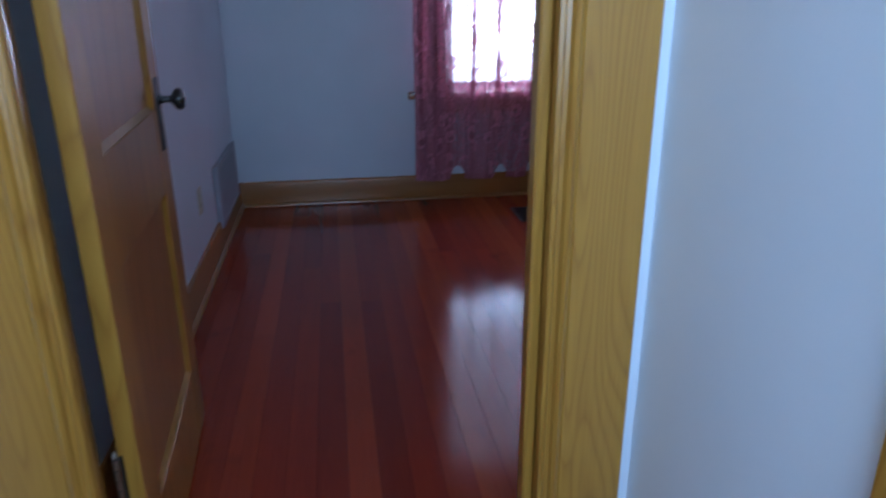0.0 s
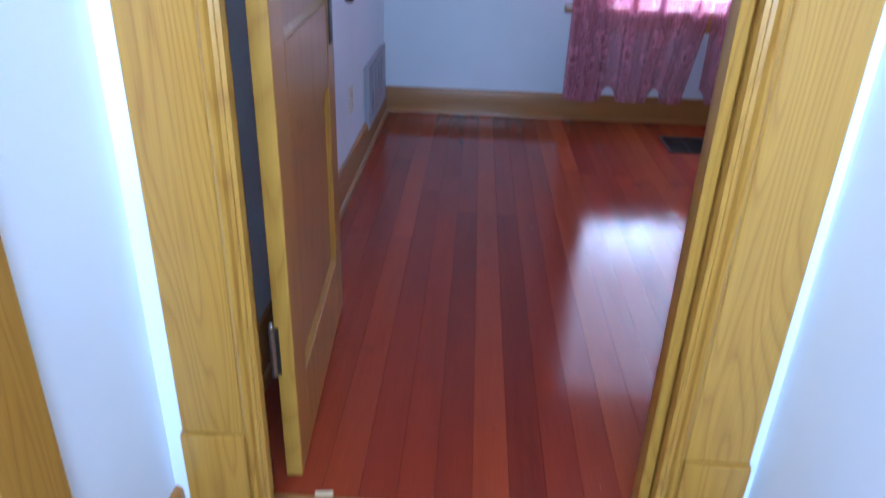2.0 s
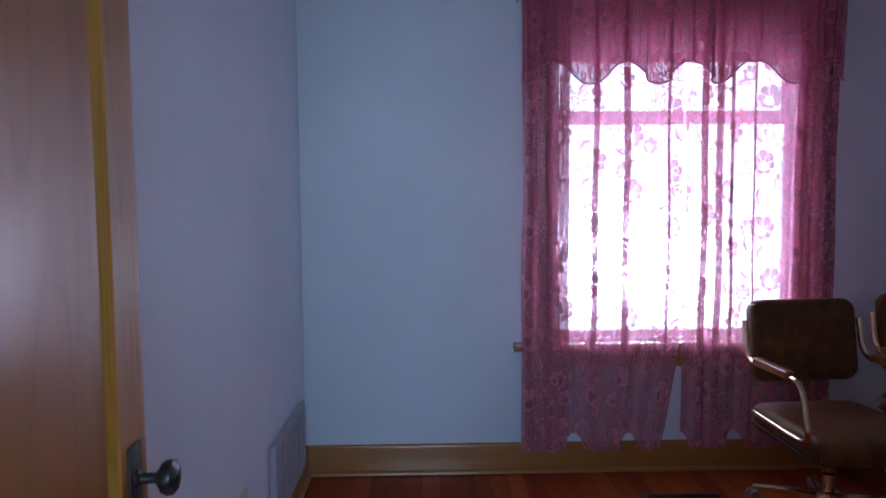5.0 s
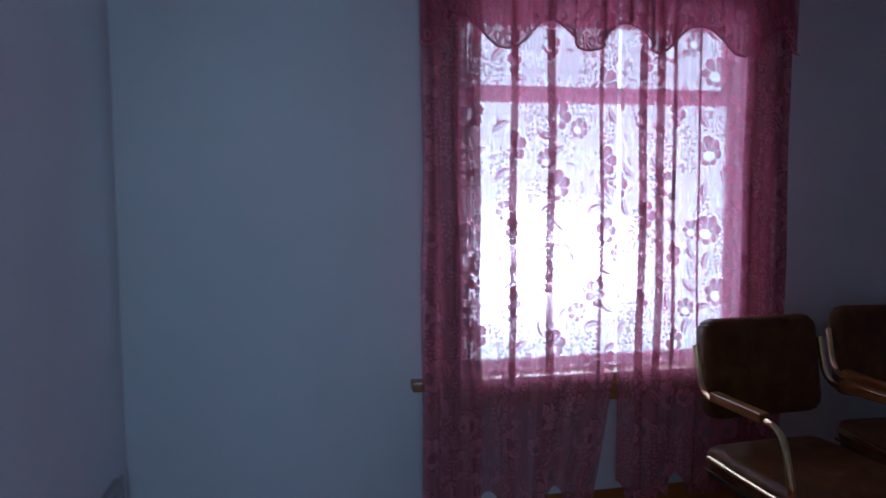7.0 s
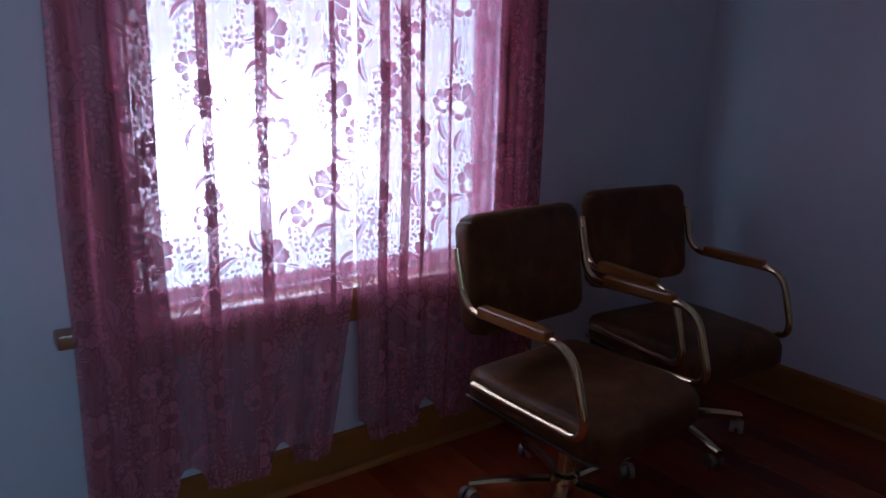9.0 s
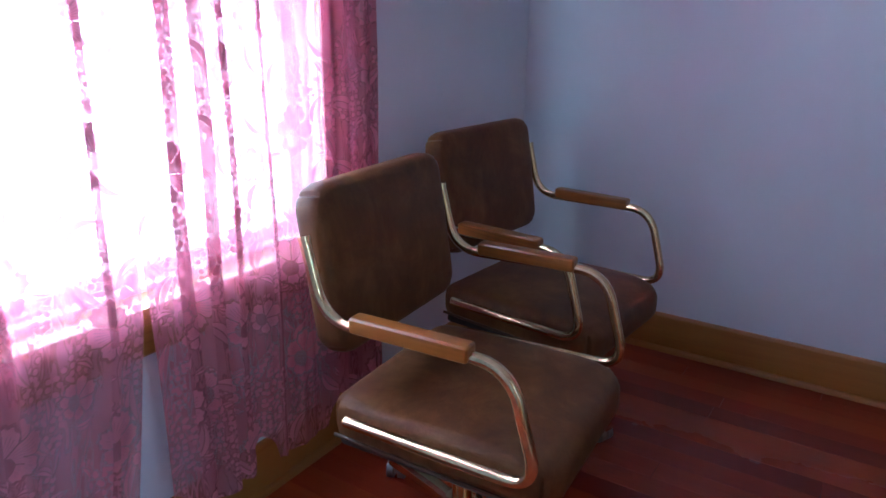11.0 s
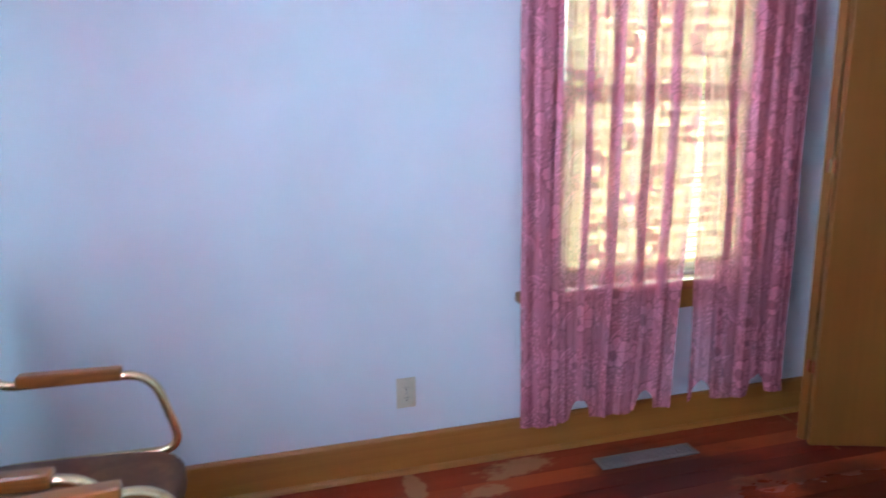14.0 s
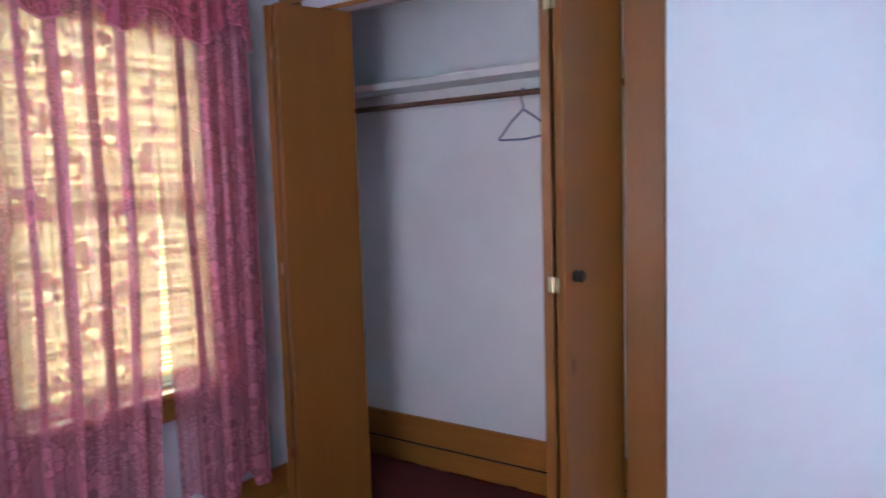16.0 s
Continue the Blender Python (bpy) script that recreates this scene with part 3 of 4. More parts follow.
# glowing panels stand for the daylit distance outside both windows
bd = structure("backdrop", box_bm((-2.4, 5.45, -0.64), (6.0, 5.55, 3.4)), DAY_1, "glowing pale siding with a painted sun pool, outside the window", "backdrop")
bd = structure("backdrop", box_bm((6.6, -2.0, -0.64), (6.7, 6.5, 5.0)), DAY_2, "glowing pale garden backdrop outside the window", "backdrop")


# ---------------------------------------------------------------- windows
def window(name, m, w, z0, z1, rail, label):
    """Wooden sash window in its opening; local x along the wall, y outwards from the inner wall face."""
    t = thing(name, label, "window", kind="structure", m=m)
    fr = bmesh.new()
    add_box(fr, (0, 0.03, z0), (0.02, 0.135, z1), 0.003)
    add_box(fr, (w - 0.02, 0.03, z0), (w, 0.135, z1), 0.003)
    add_box(fr, (0.02, 0.03, z1 - 0.035), (w - 0.02, 0.135, z1), 0.003)
    add_box(fr, (0.02, 0.03, z0), (w - 0.02, 0.135, z0 + 0.012), 0.003)
    part("window_frame", fr, SASH, t)
    for k, (a, b, y) in enumerate(((z0 + 0.012, rail, 0.06), (rail, z1 - 0.035, 0.095))):
        s = bmesh.new()
        add_box(s, (0.021, y, a), (0.052, y + 0.032, b), 0.004)
        add_box(s, (w - 0.052, y, a), (w - 0.021, y + 0.032, b), 0.004)
        add_box(s, (0.052, y, a), (w - 0.052, y + 0.032, a + 0.034), 0.004)
        add_box(s, (0.052, y, b - 0.036), (w - 0.052, y + 0.032, b), 0.004)
        sash = part("sash", s, SASH, t, "white painted window sash")
        g = part("pane", box_bm((0.052, y + 0.014, a + 0.034), (w - 0.052, y + 0.018, b - 0.036)), GLASS, sash, "clear glass pane", False)
        g.visible_shadow = False
    # wooden casing, stool and apron on the room side
    for x0, x1 in ((-0.105, -0.002), (w + 0.002, w + 0.105)):
        part("casing", box_bm((x0, -0.02, z0 + 0.006), (x1, -0.001, z1 + 0.10), 0.004), PINE_Z, t, "varnished pine window casing")
    part("head_casing", box_bm((-0.105, -0.022, z1 + 0.102), (w + 0.105, -0.001, z1 + 0.20), 0.004), PINE_X, t)
    part("stool", box_bm((-0.175, -0.062, z0 - 0.036), (w + 0.175, 0.028, z0 + 0.003), 0.008, 2), OAK, t, "brown varnished window stool")
    part("apron", box_bm((-0.10, -0.020, z0 - 0.125), (w + 0.10, -0.001, z0 - 0.037), 0.004), PINE_X, t, "varnished wooden apron board")
    return t


window("window_1", pose(W1[0], YF, 0), W1[1] - W1[0], W1[2], W1[3], 1.775, "sash window behind lace curtains over a wooden stool")
window("window_2", pose(XR, W2[1], 0, 0, 0, -90), W2[1] - W2[0], W2[2], W2[3], 1.40, "sash window with a cream blind and lace curtains")


# ---------------------------------------------------------------- baseboards
def baseboard(p, q, inward, material, label="varnished wooden baseboard with a rounded shoe moulding", h=B):
    """Board and shoe along the foot of a wall from p to q; inward: unit vector into the room."""
    t = thing("baseboard", label, "baseboard", kind="structure")
    p, q, n = Vector((*p, 0)), Vector((*q, 0)), Vector((*inward, 0))
    d = (q - p).normalized()

    def run(profile):
        bm = bmesh.new()
        ends = []
        for o in (p, q):
            ends.append([bm.verts.new(o + n * a + Vector((0, 0, z))) for a, z in profile])
        k = len(profile)
        for i in range(k):
            bm.faces.new((ends[0][i], ends[0][(i + 1) % k], ends[1][(i + 1) % k], ends[1][i]))
        bm.faces.new(ends[0][::-1])
        bm.faces.new(ends[1])
        return bm
    part("board", run([(0.0005, 0.001), (0.016, 0.001), (0.016, h - 0.014), (0.013, h - 0.005), (0.008, h), (0.0005, h)]), material, t)
    part("shoe", run([(0.0165, 0.001), (0.032, 0.001), (0.031, 0.009), (0.027, 0.015), (0.021, 0.019), (0.0165, 0.020)]), material, t)
    return t


baseboard((XL, YR), (XL, YF), (1, 0), BASE_Y)
baseboard((XL + 0.0165, YF), (XR - 0.0165, YF), (0, -1), BASE_X)
baseboard((XR, YC), (XR, YF), (-1, 0), BASE_Y)
baseboard((HXR + 0.111, YC), (1.833, YC), (0, 1), BASE_X)
baseboard((HXR + 0.11, YC), (HXR + 0.11, YR), (1, 0), BASE_Y)
baseboard((1.0, YR), (HXR + 0.10, YR), (0, 1), BASE_X)
baseboard((HXL, 1.02), (HXL, YH), (1, 0), BASE_Y, h=0.132)
baseboard((HXR, 0.80), (HXR, YH), (-1, 0), BASE_Y, h=0.132)
baseboard((HXL, YE), (HXL, 0.06), (1, 0), BASE_Y, h=0.132)
baseboard((HXR, YE), (HXR, -0.16), (-1, 0), BASE_Y, h=0.132)


# ---------------------------------------------------------------- doorway between hall and room
def hall_casing(x_out, x_in, s):
    """Flat pine casing with a moulded inner edge on a plinth block; s: +1 towards the opening in x."""
    t = thing("trim", "yellow varnished pine door casing on a plinth block", "door casing", kind="structure")
    part("casing_board", box_bm((x_out + s * 0.003, YH - 0.018, 0.286), (x_in, YH - 0.001, OH + 0.10), 0.003), PINE_Z, t)
    pl = bmesh.new()
    add_box(pl, (x_out, YH - 0.026, 0.001), (x_in, YH - 0.001, 0.285), 0.006, 2)
    part("plinth_block", pl, PINE_Z, t, "pine plinth block with a rounded top")
    # inner moulding: two beads and a hollow, running to the floor
    prof = [(0.0005, -0.001), (0.0005, -0.018), (0.006, -0.021), (0.012, -0.017), (0.016, -0.008), (0.022, -0.006), (0.026, -0.011), (0.033, -0.010), (0.036, 0.002)]
    bm = bmesh.new()
    ends = [[bm.verts.new((x_in + s * a, YH + y, z)) for a, y in prof] for z in (0.001, OH + 0.04)]
    k = len(prof)
    for i in range(k):
        bm.faces.new((ends[0][i], ends[0][(i + 1) % k], ends[1][(i + 1) % k], ends[1][i]))
    bm.faces.new(ends[0][::-1])
    bm.faces.new(ends[1])
    part("moulding", bm, PINE_Z, t, "beaded pine moulding")
    return t


hall_casing(-0.028, 0.093, 1)
hall_casing(1.015, 0.894, -1)
head = thing("trim", "yellow varnished pine head casing over the door", "door casing", kind="structure")
part("casing_board", box_bm((-0.04, YH - 0.020, OH + 0.101), (1.028, YH - 0.001, OH + 0.23), 0.004), PINE_X, head)
part("moulding", box_bm((0.094, YH - 0.018, OH + 0.041), (0.893, YH - 0.001, OH + 0.10), 0.004), PINE_X, head)

jamb = thing("door_frame", "varnished pine door jamb with stop and strike plate", "door frame", kind="structure")
part("side_jamb", box_bm((OX0 - 0.019, YH + 0.002, 0.001), (OX0, YR - 0.002, OH), 0.002), PINE_Z, jamb)
part("side_jamb", box_bm((OX1, YH + 0.002, 0.001), (OX1 + 0.019, YR - 0.002, OH), 0.002), PINE_Z, jamb)
part("head_jamb", box_bm((OX0, YH + 0.002, OH), (OX1, YR - 0.002, OH + 0.019), 0.002), PINE_X, jamb)
part("stop", box_bm((OX0 + 0.0005, YH + 0.026, 0.001), (OX0 + 0.024, YH + 0.064, OH - 0.012), 0.004), PINE_Z, jamb)
part("stop", box_bm((OX1 - 0.0005, YH + 0.026, 0.001), (OX1 - 0.022, YH + 0.064, OH - 0.012), 0.004), PINE_Z, jamb)
part("stop", box_bm((OX0 + 0.025, YH + 0.026, OH - 0.011), (OX1 - 0.023, YH + 0.064, OH - 0.0005), 0.004), PINE_X, jamb)
st = bmesh.new()
add_box(st, (OX1 - 0.0022, 1.408, 0.86), (OX1 - 0.0003, 1.436, 0.985), 0.0008)
part("strike_plate", st, BRONZE, jamb, "dark metal strike plate")
for x0, x1 in ((-0.05, 0.064), (0.886, 1.0)):
    tr = thing("trim", "varnished pine casing on the room side of the door", "door casing", kind="structure")
    part("casing_board", box_bm((x0, YR + 0.001, 0.001), (x1, YR + 0.017, OH + 0.11), 0.003), PINE_Z, tr)
tr = thing("trim", "varnished pine head casing on the room side", "door casing", kind="structure")
part("casing_board", box_bm((-0.05, YR + 0.001, OH + 0.112), (1.0, YR + 0.018, OH + 0.22), 0.003), PINE_X, tr)


def panel_door(m):
    """Two-panel door; local: hinge edge at x=0, leaf along +x, thickness from y=0 (seen face) to y=0.036."""
    t = thing("door_1", "open amber varnished two-panel wooden door", "door", kind="structure", m=m)
    w, h, d, z0 = 0.752, 2.04, 0.036, 0.014
    st_w = 0.112
    rails = ((z0, 0.222), (0.735, 0.944), (h - 0.125, h))
    part("hinge_stile", box_bm((0.0035, 0, z0), (st_w, d, h), 0.002), DOOR_Z, t)
    part("stile_edge", box_bm((0, 0.0004, z0), (0.003, d - 0.0004, h), 0.001), PINE_Z, t, "yellow varnished edge of the stile")
    part("lock_stile", box_bm((w - st_w, 0, z0), (w, d, h), 0.003), DOOR_Z, t)
    for a, b in rails:
        part("rail", box_bm((st_w + 0.0005, 0.0005, a), (w - st_w - 0.0005, d - 0.0005, b), 0.002), DOOR_Z, t)
    for a, b in ((rails[0][1], rails[1][0]), (rails[1][1], rails[2][0])):
        p = part("panel", box_bm((st_w + 0.001, 0.012, a + 0.001), (w - st_w - 0.001, d - 0.012, b - 0.001)), PANEL_Z, t, "darker flat door panel", False)
        # sticking: sloped moulding round the panel, both faces
        for y0, y1 in ((0.003, 0.0125), (d - 0.003, d - 0.0125)):
            bm = bmesh.new()
            x0, x1, s = st_w + 0.001, w - st_w - 0.001, 0.016
            o = [(x0, a + 0.001), (x1, a + 0.001), (x1, b - 0.001), (x0, b - 0.001)]
            i = [(x0 + s, a + s), (x1 - s, a + s), (x1 - s, b - s), (x0 + s, b - s)]
            vo = [bm.verts.new((x, y0, z)) for x, z in o]
            vi = [bm.verts.new((x, y1, z)) for x, z in i]
            vb = [bm.verts.new((x, y1, z)) for x, z in o]
            for k in range(4):
                bm.faces.new((vo[k], vo[(k + 1) % 4], vi[(k + 1) % 4], vi[k]))
                bm.faces.new((vb[k], vb[(k + 1) % 4], vo[(k + 1) % 4], vo[k]))
                bm.faces.new((vi[k], vi[(k + 1) % 4], vb[(k + 1) % 4], vb[k]))
            part("sticking", bm, PINE_Z if y0 < 0.01 else DOOR_Z, t, "", False)
    # knobs with long escutcheon plates
    for s, y in ((-1, 0.0), (1, d)):
        plate = bmesh.new()
        add_box(plate, (w - 0.085, y + s * 0.0005, 0.838), (w - 0.037, y + s * 0.005, 1.018), 0.004, 2)
        e = part("escutcheon", plate, BRONZE, t, "dark metal escutcheon plate")
        mk = pose(w - 0.061, y + s * 0.002, 0.964, 90 if s < 0 else -90)
        part("knob", lathe_bm([(0.004, 0.0), (0.014, 0.0), (0.014, 0.006), (0.0085, 0.010), (0.008, 0.030), (0.014, 0.036), (0.024, 0.042), (0.0275, 0.050),
                               (0.0265, 0.058), (0.019, 0.064), (0.004, 0.066)], mk, 28), BLACK_METAL, t, "black glossy round knob")
        part("keyhole", cyl_bm((w - 0.061, y + s * 0.0045, 0.885), (w - 0.061, y + s * 0.0058, 0.885), 0.005, n=12), SLOT, e)
    for z in (0.29, 1.72):
        hb = bmesh.new()
        add_box(hb, (-0.0022, d - 0.009, z), (-0.0003, d - 0.0005, z + 0.115), 0.0006)
        hinge = part("hinge", hb, BRONZE, t, "dark butt hinge")
        k = bmesh.new()
        for i in range(5):
            cyl_bm((-0.006, d + 0.004, z + 0.002 + i * 0.0222), (-0.006, d + 0.004, z + 0.022 + i * 0.0222), 0.0062, n=14, bm=k)
        lathe_bm([(0.001, 0.0), (0.005, 0.002), (0.0062, 0.006), (0.003, 0.010), (0.0045, 0.013), (0.001, 0.016)], pose(-0.006, d + 0.004, z + 0.114), 12, k)
        part("knuckle", k, STEEL, hinge)
    return t


panel_door(pose(0.143, 1.500, 0, 0, 0, 93.3))


def hall_side_door(name, x, y0, y1, s, label):
    """Closed door with pine casing on plinth blocks in a hall side wall; s: into the hall."""
    t = thing(name, label, "door", kind="structure")
    for a, b in ((y0 - 0.12, y0), (y1, y1 + 0.12)):
        part("casing_board", box_bm((x + s * 0.001, a, 0.246), (x + s * 0.019, b, OH + 0.06), 0.004), PINE_Z, t)
        part("plinth_block", box_bm((x + s * 0.001, a - 0.003, 0.001), (x + s * 0.027, b + 0.003, 0.245), 0.006, 2), PINE_Z, t)
    part("head_casing", box_bm((x + s * 0.001, y0 - 0.13, OH + 0.061), (x + s * 0.021, y1 + 0.13, OH + 0.18), 0.004), BASE_Y, t)
    part("moulding", box_bm((x + s * 0.001, y0 + 0.0005, 0.001), (x + s * 0.012, y0 + 0.03, OH), 0.004), PINE_Z, t)
    part("moulding", box_bm((x + s * 0.001, y1 - 0.03, 0.001), (x + s * 0.012, y1 - 0.0005, OH), 0.004), PINE_Z, t)
    part("leaf", box_bm((x + s * 0.001, y0 + 0.031, 0.012), (x + s * 0.006, y1 - 0.031, OH), 0.001), DOOR_Z, t)
    return t


hall_side_door("door_2", HXL, 0.185, 0.905, 1, "closed varnished door with pine casing beside the hall")
hall_side_door("door_3", HXR, -0.03, 0.68, -1, "closed varnished door with pine casing beside the hall")


# ---------------------------------------------------------------- closet
ct = thing("trim", "amber brown varnished casing around the closet opening", "closet casing", kind="structure")
part("casing_board", box_bm((1.834, YC + 0.001, 0.001), (1.969, YC + 0.018, CH + 0.06), 0.004), FOLD_Z, ct)
part("casing_board", box_bm((3.421, YC + 0.001, 0.001), (3.552, YC + 0.018, CH + 0.06), 0.004), FOLD_Z, ct)
part("head_casing", box_bm((1.834, YC + 0.001, CH + 0.061), (3.552, YC + 0.020, CH + 0.19), 0.004), BASE_X, ct)
part("side_jamb", box_bm((CX0 - 0.018, YC - 0.108, 0.001), (CX0, YC - 0.001, CH), 0.002), FOLD_Z, ct)
part("side_jamb", box_bm((CX1, YC - 0.108, 0.001), (CX1 + 0.018, YC - 0.001, CH), 0.002), FOLD_Z, ct)
part("head_jamb", box_bm((CX0 - 0.018, YC - 0.108, CH), (CX1 + 0.018, YC - 0.001, CH + 0.018), 0.002), BASE_X, ct)
part("track", box_bm((CX0 + 0.002, YC - 0.034, CH - 0.024), (CX1 - 0.002, YC - 0.004, CH - 0.0005), 0.002), STEEL, ct, "steel bifold door track")


def bifold(pivot, fold_a, fold_b, guide, knob, label):
    """A folded pair of flush leaves hanging from the track; plan points of the pivot edge, the two fold edges and the guide edge."""
    t = thing("bifold_door", label, "bifold door", "closet bifold doors")
    for k, (p, q) in enumerate(((pivot, fold_a), (guide, fold_b))):
        p, q = Vector((*p, 0)), Vector((*q, 0))
        d = q - p
        ang = math.degrees(math.atan2(d.y, d.x))
        m = pose(p.x, p.y, 0, 0, 0, ang)
        half = 0.0165
        leaf = part("leaf", box_bm((0, -half, 0.030), (d.length, half, CH - 0.026), 0.0025, 1, m), FOLD_Z, t, "flush amber brown veneer leaf")
        part("pivot_pin", cyl_bm(m @ Vector((0.02, 0, CH - 0.028)), m @ Vector((0.02, 0, CH - 0.022)), 0.006, n=10), STEEL, leaf)
        if k == 0 and knob:
            side = knob
            mk = m @ pose(d.length - 0.055, side * half, 1.139, -90 * side)
            part("knob", lathe_bm([(0.004, 0.0), (0.019, 0.0005), (0.020, 0.004), (0.015, 0.008), (0.010, 0.012), (0.017, 0.018), (0.020, 0.024), (0.016, 0.029), (0.003, 0.031)], mk, 24), BRONZE, leaf, "round brown metal pull knob")
    f = (Vector((*fold_a, 0)) + Vector((*fold_b, 0))) / 2
    for z in (0.32, 1.09, 1.95):
        hb = bmesh.new()
        mid = (Vector((*pivot, 0)) + Vector((*guide, 0))) / 2
        out = (f - mid).normalized()
        wy = Vector((-out.y, out.x, 0))
        cyl_bm(f + out * 0.006 + Vector((0, 0, z)), f + out * 0.006 + Vector((0, 0, z + 0.05)), 0.004, n=10, bm=hb)
        for s in (-1, 1):
            c = f + out * 0.0025 + wy * (s * 0.014) + Vector((0, 0, z + 0.025))
            add_box(hb, (-0.007, -0.001, -0.024), (0.007, 0.001, 0.024), 0, 1, Matrix.Translation(c) @ pose(0, 0, 0, 0, 0, math.degrees(math.atan2(wy.y, wy.x))))
        part("hinge", hb, BRASS, t, "small brass hinge")
    return t


bifold((3.398, 1.268), (3.321, 1.592), (3.280, 1.592), (3.166, 1.272), 0, "folded amber brown bifold closet door standing out into the room")
bifold((2.000, 1.268), (2.070, 1.592), (2.113, 1.592), (2.140, 1.268), 1, "folded amber brown bifold closet door with a round metal knob")

sh = thing("closet_shelf", "white painted closet shelf on cleats against the wall", "shelf")
part("board", box_bm((1.602, YCB + 0.002, 1.884), (XR - 0.002, 0.980, 1.906), 0.002), SHELF, sh)
part("edge_strip", box_bm((1.602, 0.9805, 1.876), (XR - 0.002, 0.998, 1.910), 0.003), SHELF, sh)
part("cleat", box_bm((1.602, YCB + 0.001, 1.80), (XR - 0.002, YCB + 0.019, 1.8835), 0.003), SHELF, sh, "white painted cleat under the shelf")
part("side_cleat", box_bm((XR - 0.02, YCB + 0.02, 1.72), (XR - 0.001, 1.08, 1.8835), 0.003), SHELF, sh)
part("side_cleat", box_bm((1.601, YCB + 0.02, 1.72), (1.620, 1.08, 1.8835), 0.003), SHELF, sh)
rod = thing("closet_rod", "dark round clothes rod across the closet", "clothes rod")
part("bar", cyl_bm((1.621, 1.0, 1.793), (XR - 0.021, 1.0, 1.793), 0.0125, n=20), ROD, rod)
for x in (1.6215, XR - 0.0265):
    part("socket", lathe_bm([(0.013, 0), (0.024, 0), (0.024, 0.005), (0.013, 0.005)], pose(x, 1.0, 1.793, 0, 90, 0), 20), STEEL, rod)


def coat_hanger(top, ang):
    t = thing("coat_hanger", "blue plastic tube coat hanger on the closet rod", "coat hanger", m=pose(top[0], top[1], top[2], 0, 0, ang))
    hook = [(0.0165 * math.cos(a), 0, -0.0145 + 0.0165 * math.sin(a)) for a in [radians(200 - 14 * k) for k in range(16)]]
    hook += [(0.012, 0, -0.045), (0.0, 0, -0.06), (0, 0, -0.085)]
    part("hook", tube_bm(hook, 0.0034, 8), HANGER, t, "blue plastic hook")
    arms = rounded_path([(0, 0, -0.080), (0.10, 0, -0.125), (0.205, 0, -0.192), (0.0, 0, -0.200), (-0.205, 0, -0.192), (-0.10, 0, -0.125), (0, 0, -0.080)], 0.02, 5)
    part("frame", tube_bm(arms, 0.0045, 10), HANGER, t, "blue plastic tube")
    return t


coat_hanger((2.500, 1.000, 1.8080), -30)
cb = thing("baseboard", "two-step brown wooden baseboard at the closet back", "baseboard", kind="structure")
part("upper_board", box_bm((1.602, YCB + 0.001, 0.118), (XR - 0.001, YCB + 0.020, 0.256), 0.003), BASE_X, cb)
part("lower_board", box_bm((1.602, YCB + 0.001, 0.001), (XR - 0.001, YCB + 0.014, 0.104), 0.003), BASE_X, cb)
part("joint", box_bm((1.602, YCB + 0.001, 0.1045), (XR - 0.001, YCB + 0.006, 0.1175)), DARK, cb, "dark open joint")
cbs = thing("baseboard", "brown wooden baseboard at the closet side", "baseboard", kind="structure")
part("board", box_bm((XR - 0.019, YCB + 0.021, 0.001), (XR - 0.001, YC - 0.111, 0.256), 0.003), BASE_Y, cbs)

bm = bmesh.new()
rnd = random.Random(5)
n = 60
low, high = [], []
for i in range(n + 1):
    x = 1.604 + (XR - 0.022 - 1.604) * i / n
    yb = YCB + 0.030 + rnd.uniform(0, 0.022) + 0.012 * math.sin(i * 0.7)
    yf = 1.262 + rnd.uniform(-0.003, 0.003)
    low.append([bm.verts.new((x, yb, 0.001)), bm.verts.new((x, yf, 0.001))])
    high.append([bm.verts.new((x, yb + 0.004, 0.012 + rnd.uniform(0, 0.004))), bm.verts.new((x, yf - 0.004, 0.012))])
for i in range(n):
    bm.faces.new((high[i][0], high[i + 1][0], high[i + 1][1], high[i][1]))
    bm.faces.new((low[i][0], low[i + 1][0], high[i + 1][0], high[i][0]))
    bm.faces.new((low[i][1], high[i][1], high[i + 1][1], low[i + 1][1]))
    bm.faces.new((low[i][0], low[i][1], low[i + 1][1], low[i + 1][0]))
for i in (0, n):
    bm.faces.new((low[i][0], high[i][0], high[i][1], low[i][1]))
tagged(to_mesh("carpet_piece", bm, CARPET), "dark red carpet remnant with a ragged edge on the closet floor", "carpet")


# ---------------------------------------------------------------- curtains
def fold_line(x0, x1, folds, depth):
    """Plan line of hanging cloth: flats between folds that lap over themselves; folds: (place 0..1, lap in metres)."""
    pts = [(x0, 0.0)]
    for k, (c, lap) in enumerate(sorted(folds)):
        x = x0 + (x1 - x0) * c
        s = 1 if k % 2 else 0.8
        pts += [(x - lap * 0.5, 0.15 * depth), (x + lap * 0.5, -depth * s), (x - lap * 0.42, -depth * 0.25), (x + lap * 0.55, depth * 0.55)]
    pts.append((x1, 0.0))
    fine = []
    for (a, b), (c, d) in zip(pts, pts[1:]):
        L = math.hypot(c - a, d - b)
        n = max(2, int(L / 0.005))
        fine += [(a + (c - a) * i / n, b + (d - b) * i / n) for i in range(n)]
    fine.append(pts[-1])
    ph = 17.0 * x0 + 5.0 * x1
    fine = [(a + 0.004 * math.sin(97.0 * a + ph), b + 0.007 * math.sin(71.0 * a + ph + 1.4 * math.sin(13.0 * a)) + 0.004 * math.sin(163.0 * a)) for a, b in fine]
    for _ in range(4):
        fine = [fine[0]] + [((p[0] + 2 * q[0] + r[0]) / 4, (p[1] + 2 * q[1] + r[1]) / 4) for p, q, r in zip(fine, fine[1:], fine[2:])] + [fine[-1]]
    return fine


